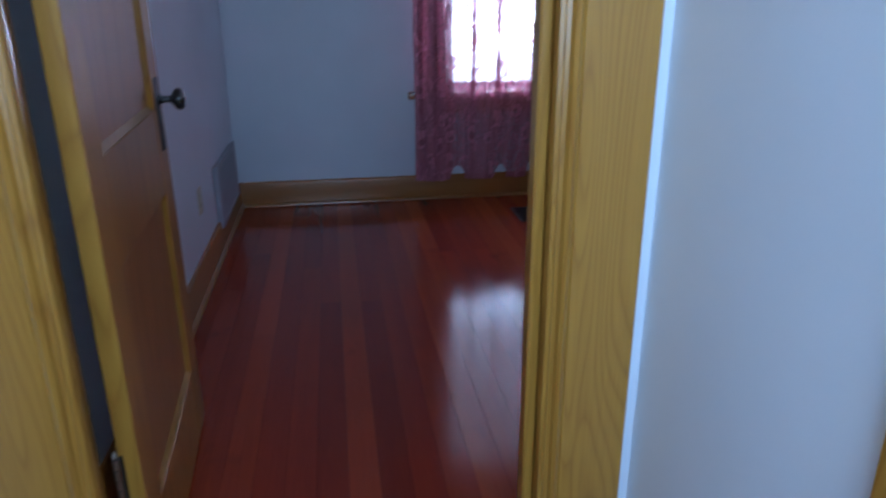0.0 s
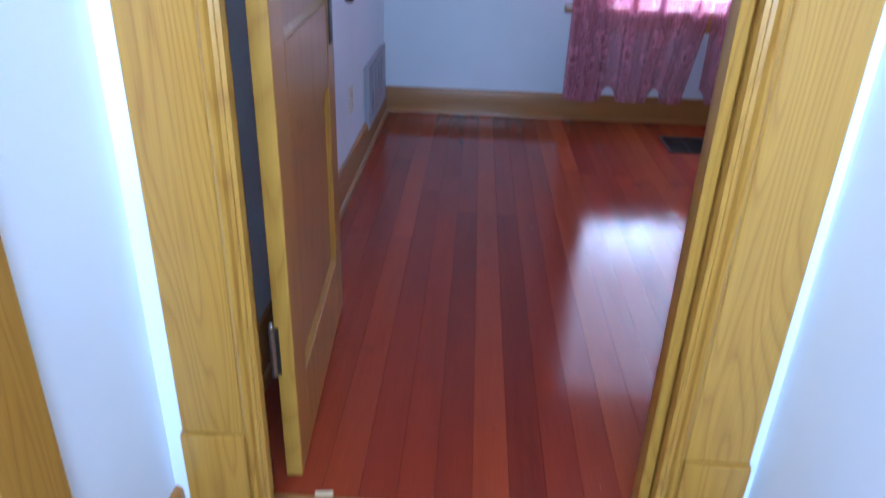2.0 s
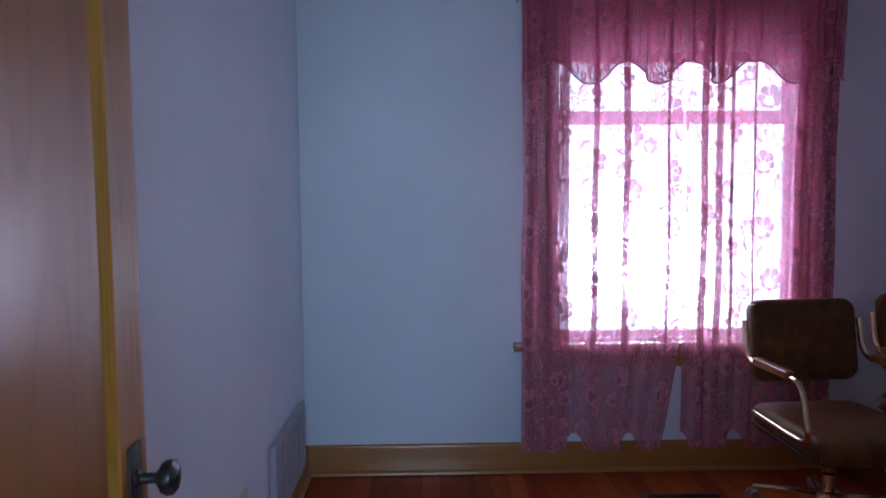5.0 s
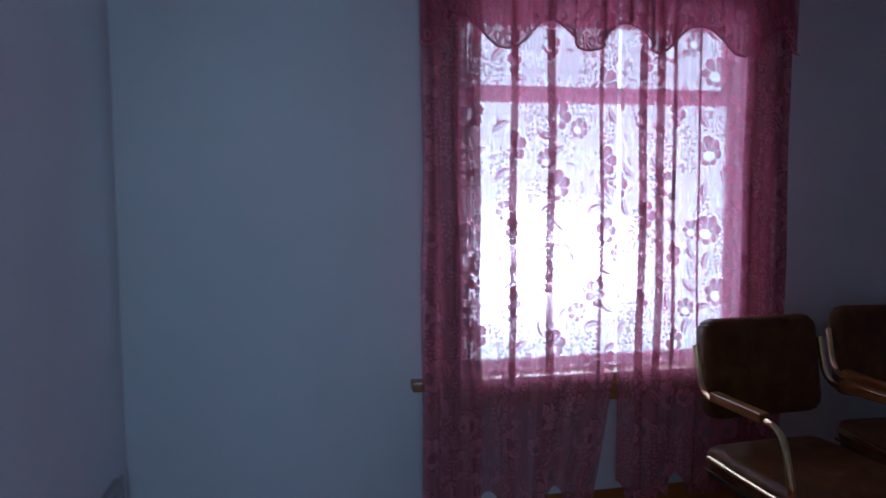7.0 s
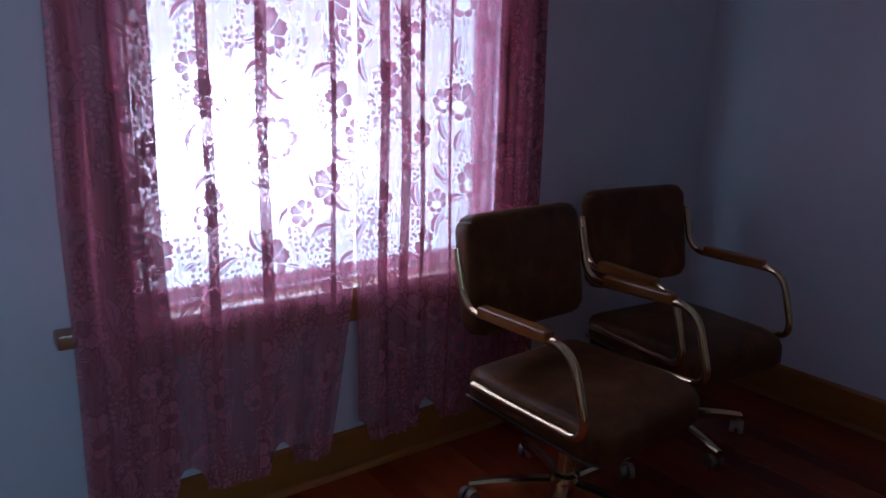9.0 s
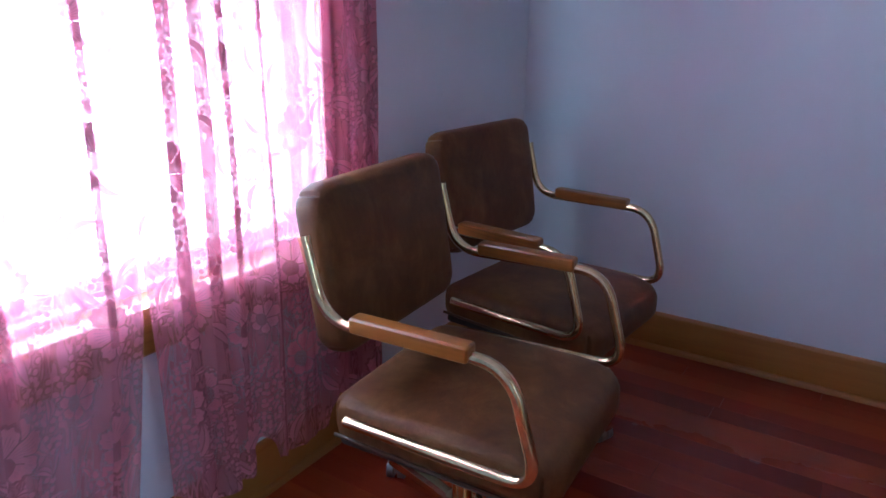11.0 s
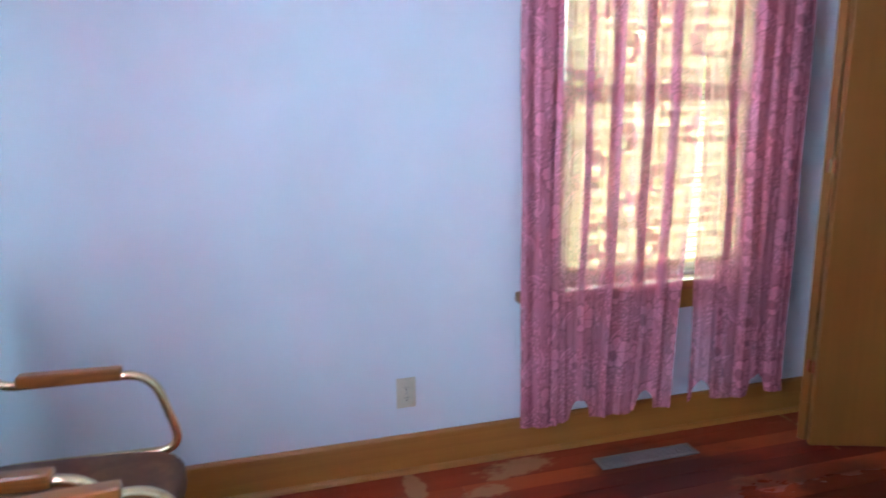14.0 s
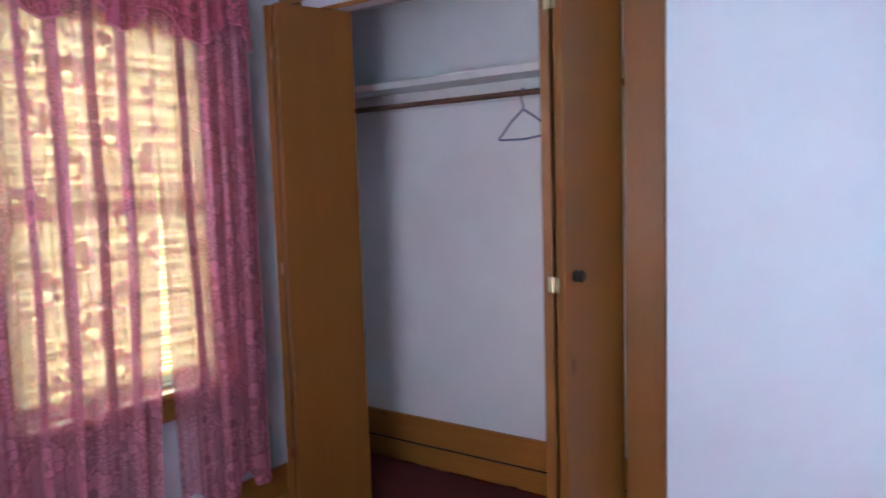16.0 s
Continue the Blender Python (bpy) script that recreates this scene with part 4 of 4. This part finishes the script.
def cloth(line, z_top, hem, inner, rows=34, flare=0.0, seed=1, level=0.0):
    """Sheet hung from line; hem(length) gives the lower edge, inner(x, z) shifts x with height."""
    rnd = random.Random(seed)
    ph = [rnd.uniform(0, 6.28) for _ in range(4)]
    bm = bmesh.new()
    uvl = bm.loops.layers.uv.new("cloth")
    s, lengths = 0.0, [0.0]
    for p, q in zip(line, line[1:]):
        s += math.hypot(q[0] - p[0], q[1] - p[1])
        lengths.append(s)
    grid = []
    for (x, y), L in zip(line, lengths):
        zb = hem(L + (x - L) * level)
        col = []
        for r in range(rows + 1):
            f = r / rows
            z = z_top + (zb - z_top) * f
            sway = 0.004 * math.sin(3.1 * z + L * 5 + ph[0]) + 0.003 * math.sin(7.3 * z + L * 9 + ph[1])
            yy = y * (1.0 + flare * f) + 0.006 * f * math.sin(2.2 * L * 4 + ph[2] + z * 2.0)
            col.append((bm.verts.new((inner(x, z) + sway * min(1, f * 3), yy, z)), (L + ph[3], z)))
        grid.append(col)
    for a, b in zip(grid, grid[1:]):
        for r in range(rows):
            q = (a[r], b[r], b[r + 1], a[r + 1])
            f = bm.faces.new([v for v, _ in q])
            for lp, (_, uv) in zip(f.loops, q):
                lp[uvl].uv = uv
    return bm


def lobes(z, depth, period, shift=0.0, notch=0.16):
    """Hem of rounded lobes parted by narrow arched notches."""
    def at(L):
        s = abs(((L + shift) / period) % 1.0 - 0.5) * 2.0
        k = max(0.0, (s - (1 - notch)) / notch)
        return z + depth * (1 - (1 - k) ** 2) ** 0.5 + 0.018 * s * s
    return at


def points_hem(z, depth, period, shift=0.0):
    def at(L):
        s = abs(((L + shift) / period) % 1.0 - 0.5) * 2.0
        return z + depth * (s ** 0.8) - 0.018 * math.sin(s * math.pi * 2)
    return at


def spread(lo, hi, n, lap, rnd):
    return [(lo + (hi - lo) * (i + 0.5) / n + rnd.uniform(-0.3, 0.3) * (hi - lo) / n, lap * rnd.uniform(0.7, 1.3)) for i in range(n)]


def curtain_set(m, lace_mat, width, split, slit, laps_l, laps_r, top, hem_z, label, slit_top, slit_open, seed):
    """Two lace panels and a scalloped valance on a rod; local x along the window, y out from the wall is negative."""
    t = thing("curtain", label, "curtain", "pink lace curtains", m=m)
    rnd = random.Random(seed)
    part("rod", tube_bm([(-0.02, 0.055, top + 0.01), (-0.02, -0.012, top + 0.01), (width + 0.02, -0.012, top + 0.01), (width + 0.02, 0.055, top + 0.01)], 0.007, 10), SASH, t, "white curtain rod")
    left = fold_line(0.0, split, [f for lo, hi, n, lap in laps_l for f in spread(lo, hi, n, lap, rnd)], 0.016)
    right = fold_line(split, width, [f for lo, hi, n, lap in laps_r for f in spread(lo, hi, n, lap, rnd)], 0.016)

    def in_left(x, z):
        k = max(0.0, min(1.0, (slit_top - z) / (slit_top - hem_z)))
        return x - slit_open * k * max(0.0, x / split) ** 2

    def in_right(x, z):
        k = max(0.0, min(1.0, (slit_top - z) / (slit_top - hem_z)))
        return x + slit * k * max(0.0, (width - x) / (width - split)) ** 2
    part("panel", cloth(left, top, lobes(hem_z, 0.070, 0.31, 0.05, 0.30), in_left, seed=seed, level=1.0), lace_mat, t, "sheer pink floral lace panel")
    part("panel", cloth(right, top, lobes(hem_z + 0.005, 0.070, 0.27, 0.03, 0.32), in_right, seed=seed + 1, level=1.0), lace_mat, t, "sheer pink floral lace panel")
    val = fold_line(-0.012, width + 0.012, spread(0.0, 0.09, 3, 0.022, rnd) + spread(0.30, 0.66, 6, 0.022, rnd) + spread(0.9, 1.0, 3, 0.022, rnd), 0.014)
    val = [(x, y - 0.036) for x, y in val]
    v = part("valance", cloth(val, top + 0.012, points_hem(VAL_Z, 0.105, 0.40, 0.16), lambda x, z: x, 16, seed=seed + 2), LACE_TOP, t, "gathered pink lace valance with a scalloped edge")
    # looped edging along the scallops
    hem = points_hem(VAL_Z, 0.105, 0.40, 0.16)
    s, prev, edge, loops = 0.0, val[0], [], bmesh.new()
    for x, y in val:
        s += math.hypot(x - prev[0], y - prev[1])
        prev = (x, y)
        edge.append(Vector((x, y - 0.002, hem(s) + 0.002)))
    part("edging", tube_bm(edge[::2], 0.0045, 6), TAPE, v, "corded edging")
    for i in range(6, len(edge) - 6, 7):
        c = edge[i] + Vector((0, -0.002, 0.034))
        ring = [c + Vector((0.010 * math.cos(a), 0, 0.017 * math.sin(a))) for a in [2 * math.pi * k / 10 for k in range(11)]]
        tube_bm(ring, 0.0022, 5, loops)
    part("loop_trim", loops, TAPE, v, "row of looped lace trim")
    return t


VAL_Z = 1.905
curtain_set(pose(1.015, 4.497, 0), LACE, 1.51, 0.775, 0.0, [(0.02, 0.27, 5, 0.060), (0.40, 0.97, 3, 0.040)], [(0.03, 0.52, 4, 0.040), (0.74, 0.99, 5, 0.062)],
            2.30, 0.135, "sheer pink floral lace curtain with a scalloped valance", 0.66, 0.085, 11)
VAL_Z = 2.0
curtain_set(pose(3.512, 2.712, 0, 0, 0, -90), LACE_SIDE_LIT, 1.165, 0.715, 0.02, [(0.02, 0.20, 3, 0.070), (0.26, 0.98, 4, 0.050)], [(0.10, 0.40, 1, 0.050), (0.48, 0.99, 5, 0.066)],
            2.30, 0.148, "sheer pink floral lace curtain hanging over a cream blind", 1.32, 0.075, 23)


# ---------------------------------------------------------------- blind in the second window
def mini_blind(m, w, z0, z1):
    t = thing("window_blind", "closed cream slatted blind in the window", "blind", m=m)
    part("head_rail", box_bm((0, -0.012, z1 - 0.03), (w, 0.014, z1), 0.003), BLIND, t)
    part("bottom_rail", box_bm((0, -0.008, z0), (w, 0.008, z0 + 0.016), 0.003), BLIND, t)
    pitch, k = 0.0200, int((z1 - 0.03 - z0 - 0.02) / 0.0200)
    bm = bmesh.new()
    rows = []
    for x in (0.0, w):
        rows.append([bm.verts.new((x, y, z)) for y, z in ((-0.0075, -0.0098), (-0.0005, -0.006), (0.002, 0.0), (0.001, 0.006), (0.0045, 0.0112))])
    for i in range(4):
        bm.faces.new((rows[0][i], rows[1][i], rows[1][i + 1], rows[0][i + 1]))
    bmesh.ops.solidify(bm, geom=bm.faces[:], thickness=0.0009)
    first = part("slat", bm, BLIND, t, "curved cream vinyl slat")
    for i in range(k):
        o = first if i == 0 else first.copy()
        if i:
            scene.collection.objects.link(o)
        o.location = (0, 0, z0 + 0.03 + pitch * i)
        o.rotation_euler = (radians(4.5), 0, 0)
    for x in (0.12, w / 2, w - 0.12):
        part("ladder_cord", tube_bm([(x, -0.010, z0 + 0.016), (x, -0.010, z1 - 0.03)], 0.0012, 5), BLIND, t)
    return t


mini_blind(pose(XR + 0.028, W2[1] - 0.026, 0, 0, 0, -90), W2[1] - W2[0] - 0.052, 0.712, 2.085)


# ---------------------------------------------------------------- chairs
def cushion(bm, a, b, r, puff, m=None, corner=0.055):
    """A stuffed pad: rounded box with domed large faces."""
    vs = add_box(bm, a, b, r, 4)
    c = [(a[i] + b[i]) / 2 for i in range(3)]
    h = [(b[i] - a[i]) / 2 for i in range(3)]
    big = max(range(3), key=lambda i: -h[i])
    oth = [i for i in range(3) if i != big]
    bmesh.ops.subdivide_edges(bm, edges=[e for e in bm.edges if e.calc_length() > 0.15], cuts=15, use_grid_fill=True)
    for v in bm.verts:
        # round the corners of the outline
        over = [abs(v.co[i] - c[i]) - (h[i] - corner) for i in oth]
        if min(over) > 0:
            f = max(over) / math.hypot(*over)
            for i, d in zip(oth, over):
                v.co[i] = c[i] + math.copysign(h[i] - corner + d * f, v.co[i] - c[i])
        k = 1.0
        for i in oth:
            k *= max(0.0, 1 - ((v.co[i] - c[i]) / h[i]) ** 2)
        v.co[big] += math.copysign(puff * k ** 0.7, v.co[big] - c[big]) if abs(v.co[big] - c[big]) > 1e-4 else 0
    if m is not None:
        bmesh.ops.transform(bm, matrix=m, verts=bm.verts[:])


def office_chair(m, label, leg_turn):
    """Swivel armchair, facing local -y."""
    t = thing("office_chair", label, "chair", "brown office chairs", m=m)
    # seat
    bm = bmesh.new()
    cushion(bm, (-0.250, -0.305, 0.352), (0.250, 0.215, 0.446), 0.034, 0.014)
    for v in bm.verts:
        if v.co.y < -0.18:
            v.co.z -= ((-0.18 - v.co.y) / 0.125) ** 2 * 0.026
    seat = part("seat", bm, VINYL, t, "padded brown vinyl seat")
    part("piping", tube_bm(rounded_path([(-0.2505, 0.19, 0.37), (-0.2505, -0.296, 0.350), (0.2505, -0.296, 0.350), (0.2505, 0.19, 0.37)], 0.05), 0.0042, 8), PIPING, seat)
    part("seat_pan", box_bm((-0.225, -0.24, 0.326), (0.225, 0.20, 0.3515), 0.012, 2), BLACK_PLASTIC, t, "black seat pan")
    # back
    mb = Matrix.Translation((0, 0.202, 0.545)) @ pose(0, 0, 0, -9)
    bm = bmesh.new()
    cushion(bm, (-0.248, -0.040, 0.0), (0.248, 0.028, 0.368), 0.027, 0.013, mb)
    back = part("backrest", bm, VINYL, t, "padded brown vinyl backrest")
    part("piping", tube_bm([mb @ Vector(p) for p in rounded_path([(-0.20, 0.027, 0.018), (-0.228, 0.027, 0.04), (-0.228, 0.027, 0.348), (0.228, 0.027, 0.348), (0.228, 0.027, 0.04), (0.20, 0.027, 0.018)], 0.04)], 0.004, 8), PIPING, back)
    # arms: one bent brass tube a side, from the back's edge forward, down and back under the seat
    for s in (-1, 1):
        x = s * 0.276
        path = rounded_path([(x * 0.985, 0.228, 0.812), (x * 0.99, 0.186, 0.648), (x, -0.226, 0.656), (x, -0.292, 0.422), (x * 0.95, 0.150, 0.420)], 0.075, 9)
        arm = part("arm", tube_bm(path, 0.0125, 14), BRASS, t, "bent brass tube arm")
        part("arm_cap", cyl_bm((x * 0.985, 0.228, 0.812), (x * 0.985, 0.2300, 0.820), 0.0138, n=14), BRASS, arm)
        pb = bmesh.new()
        add_box(pb, (x - 0.020, -0.150, 0.645), (x + 0.020, 0.112, 0.680), 0.010, 3)
        part("arm_pad", pb, OAK, arm, "varnished oak arm pad")
        br = tube_bm([(x * 0.97, 0.211, 0.742), (x * 0.80, 0.224, 0.742)], 0.006, 8)
        part("bolt", br, BRASS, arm)
        part("lower_bolt", tube_bm([(x * 0.97, 0.05, 0.420), (x * 0.75, 0.05, 0.390)], 0.007, 8), BRASS, arm)
    # column and mechanism
    part("mechanism", box_bm((-0.07, -0.11, 0.285), (0.07, 0.11, 0.3255), 0.012, 2), BLACK_PLASTIC, t)
    part("column", lathe_bm([(0.030, 0.085), (0.030, 0.19), (0.026, 0.195), (0.021, 0.20), (0.021, 0.2845)], Matrix.Identity(4), 20), BRASS, t, "brass swivel column")
    part("hub", lathe_bm([(0.02, 0.060), (0.046, 0.062), (0.050, 0.085), (0.046, 0.112), (0.0305, 0.118)], Matrix.Identity(4), 20), BRASS, t)
    for k in range(5):
        a = radians(leg_turn + 72 * k)
        mk = pose(0, 0, 0, 0, 0, math.degrees(a))
        lb = bmesh.new()
        prof = [(0.042, 0.098, 0.021), (0.12, 0.096, 0.020), (0.22, 0.088, 0.017), (0.30, 0.076, 0.014)]
        rings = []
        for x, z, w in prof:
            rings.append([lb.verts.new(mk @ Vector(p)) for p in ((x, -w, z - 0.03), (x, w, z - 0.03), (x, w, z - 0.008), (x, w * 0.55, z), (x, -w * 0.55, z), (x, -w, z - 0.008))])
        for r, q in zip(rings, rings[1:]):
            for i in range(6):
                lb.faces.new((r[i], r[(i + 1) % 6], q[(i + 1) % 6], q[i]))
        lb.faces.new(rings[0][::-1])
        lb.faces.new(rings[-1])
        leg = part("leg", lb, BRASS, t, "tapered brass base leg")
        c = mk @ pose(0.288, 0, 0, 0, 0, 40 + 67 * k)
        cs = bmesh.new()
        cyl_bm(c @ Vector((0, 0, 0.046)), c @ Vector((0, 0, 0.062)), 0.006, n=10, bm=cs)
        for y in (-0.015, 0.015):
            cyl_bm(c @ Vector((0.014, y - 0.009, 0.0262)), c @ Vector((0.014, y + 0.009, 0.0262)), 0.0255, n=20, bm=cs)
        add_box(cs, (-0.004, -0.005, 0.020), (0.022, 0.005, 0.048), 0.002, 1, c)
        part("caster", cs, STEEL, leg, "twin wheel caster")
    return t


office_chair(pose(2.275, 4.043, 0, 0, 0, 3.5), "brown vinyl swivel office chair with brass arms by the window", 141)
office_chair(pose(2.940, 4.175, 0, 0, 0, -5), "brown vinyl swivel office chair with brass arms in the corner", 116)


# ---------------------------------------------------------------- registers, grille, sockets
def floor_register(a, b, material, n, along, label):
    t = thing("floor_register", label, "floor vent")
    fr = bmesh.new()
    w = 0.016
    z0, z1 = 0.0005, 0.006
    for p, q in (((a[0], a[1]), (b[0], a[1] + w)), ((a[0], b[1] - w), (b[0], b[1])), ((a[0], a[1] + w), (a[0] + w, b[1] - w)), ((b[0] - w, a[1] + w), (b[0], b[1] - w))):
        add_box(fr, (*p, z0), (*q, z1), 0.0015)
    part("frame", fr, material, t)
    part("throat", box_bm((a[0] + w, a[1] + w, 0.0004), (b[0] - w, b[1] - w, 0.0012)), SLOT, t, "", False)
    i = 1 - along
    for k in range(n):
        c = a[i] + w + (b[i] - a[i] - 2 * w) * (k + 0.5) / n
        p, q = [0, 0], [0, 0]
        p[i], q[i] = c - 0.0025, c + 0.0025
        p[along], q[along] = a[along] + w, b[along] - w
        part("slat", box_bm((*p, 0.0013), (*q, 0.005)), material, t, "", False)
    for k in (1, 2):
        c = a[along] + (b[along] - a[along]) * k / 3
        p, q = [0, 0], [0, 0]
        p[along], q[along] = c - 0.003, c + 0.003
        p[i], q[i] = a[i] + w, b[i] - w
        part("crossbar", box_bm((*p, 0.0013), (*q, 0.0054)), material, t, "", False)
    return t


floor_register((1.548, 4.004), (1.905, 4.286), BRONZE, 20, 0, "dark brown metal floor register set into the boards")
floor_register((3.383, 2.005), (3.468, 2.425), GREY_METAL, 6, 1, "grey metal floor register beside the baseboard")

gr = thing("wall_grille", "painted metal return air grille low on the wall", "wall vent", m=pose(XL, 0, 0))
y0, y1, z0, z1 = 3.785, 4.425, 0.118, 0.435
fb = bmesh.new()
for a, b in (((y0, z0), (y1, z0 + 0.028)), ((y0, z1 - 0.028), (y1, z1)), ((y0, z0 + 0.028), (y0 + 0.028, z1 - 0.028)), ((y1 - 0.028, z0 + 0.028), (y1, z1 - 0.028))):
    add_box(fb, (0.017, *a), (0.029, *b), 0.003)
part("frame", fb, GRILLE, gr)
part("backing", box_bm((0.0005, y0 + 0.01, z0 + 0.01), (0.018, y1 - 0.01, z1 - 0.01)), GRILLE, gr, "", False)
for k in range(22):
    z = z0 + 0.034 + (z1 - z0 - 0.068) * k / 21
    part("slat", box_bm((0.0185, y0 + 0.028, z - 0.0042), (0.025, y1 - 0.028, z + 0.0012), 0, 1), GRILLE, gr, "", False)
for k in range(5):
    y = y0 + 0.028 + (y1 - y0 - 0.056) * (k + 0.5) / 5
    part("bar", box_bm((0.0182, y - 0.0035, z0 + 0.028), (0.0262, y + 0.0035, z1 - 0.028)), GRILLE, gr, "", False)


def outlet(m, label):
    t = thing("wall_outlet", label, "outlet", "wall outlets", m=m)
    part("plate", box_bm((-0.036, -0.006, -0.058), (0.036, -0.0003, 0.058), 0.003, 2), IVORY, t)
    for z in (-0.021, 0.021):
        r = part("receptacle", lathe_bm([(0.004, 0.0), (0.0165, 0.0), (0.0165, 0.0018), (0.014, 0.0024), (0.003, 0.0024)], pose(0, -0.006, z, 90), 20), IVORY, t)
        for x in (-0.006, 0.006):
            part("slot", box_bm((x - 0.001, -0.0090, z - 0.001), (x + 0.001, -0.0082, z + 0.007)), SLOT, r, "", False)
        part("ground_hole", cyl_bm((0, -0.0090, z - 0.007), (0, -0.0082, z - 0.007), 0.0022, n=10), SLOT, r)
    part("screw", cyl_bm((0, -0.0072, 0), (0, -0.0060, 0), 0.003, n=10), STEEL, t)
    return t


outlet(pose(XR, 3.125, 0.317, 0, 0, -90), "ivory plastic wall outlet above the baseboard")
outlet(pose(XL, 3.398, 0.372, 0, 0, 90), "ivory plastic wall outlet beside the air grille")


# ---------------------------------------------------------------- floors
floor = structure("floor", box_bm((XL - T, YE - T, -0.12), (XR + T, YF + T, -0.019)), DARK, "red stained wooden floorboards, worn in places", "floor")
rnd = random.Random(8)
unit = bpy.data.meshes.new("board")
bm = bmesh.new()
add_box(bm, (0, 0, -1), (1, 1, 0))
bm.to_mesh(unit)
bm.free()
meshes = {}
for mat_ in (RED_DARK, RED_MID, RED_LITE, HALL_WOOD):
    me = unit.copy()
    me.materials.append(mat_)
    meshes[mat_.name] = me


def board(material, x0, x1, y0, y1, drop=0.0):
    o = new("board", meshes[material.name])
    o.parent = floor
    o.location = (x0, y0, -drop)
    o.scale = (x1 - x0, y1 - y0, 0.018)
    return o


pitch, gap = 0.0833, 0.0007
SEAM = 1.462
x = XL
k = 0
while x < XR - 0.002:
    x1 = min(x + pitch, XR)
    c = (x + x1) / 2
    mat_ = RED_MID if c < 0.22 else (RED_DARK if c < 0.765 else (RED_LITE))
    if 0.765 < c and rnd.random() < 0.22:
        mat_ = RED_MID
    if 0.22 < c < 0.765 and rnd.random() < 0.25:
        mat_ = RED_MID
    if c > 2.3:
        mat_ = (RED_DARK, RED_MID, RED_MID, RED_LITE)[rnd.randrange(4)]
    start = SEAM + rnd.uniform(-0.006, 0.006) if OX0 - 0.05 < c < OX1 + 0.05 else (YR - 0.01 if c < 1.15 else 0.70)
    y = start
    while y < YF:
        y1 = min(YF, y + rnd.uniform(1.3, 3.4))
        if YF - y1 < 0.5:
            y1 = YF
        board(mat_, x + gap / 2, x1 - gap / 2, y + 0.0006, y1 - 0.0006, rnd.uniform(0, 0.0006))
        y = y1
    x, k = x1, k + 1
x = HXL
while x < HXR - 0.002:
    x1 = min(x + pitch * 0.93, HXR)
    y = YE
    end = SEAM - 0.004 if OX0 - 0.04 < (x + x1) / 2 < OX1 + 0.04 else YH + 0.02
    while y < end - 0.01:
        y1 = min(end, y + rnd.uniform(0.8, 2.2))
        if end - y1 < 0.4:
            y1 = end
        if y < 1.397 < y1 and end > 1.42:
            y1 = 1.397
        board(HALL_WOOD, x + gap / 2, x1 - gap / 2, y + 0.0006, y1 - 0.0006, rnd.uniform(0.0, 0.0007))
        y = y1
    x = x1
ch = bmesh.new()
add_box(ch, (-0.020, -0.008, 0.0006), (0.020, 0.008, 0.004), 0.0012, 1, pose(0.198, 1.462, 0, 0, 0, 6))
tagged(to_mesh("wood_chip", ch, plain("pale_wood", (0.60, 0.46, 0.27), 0.7)), "small pale wood splinter lying at the threshold", "splinter")
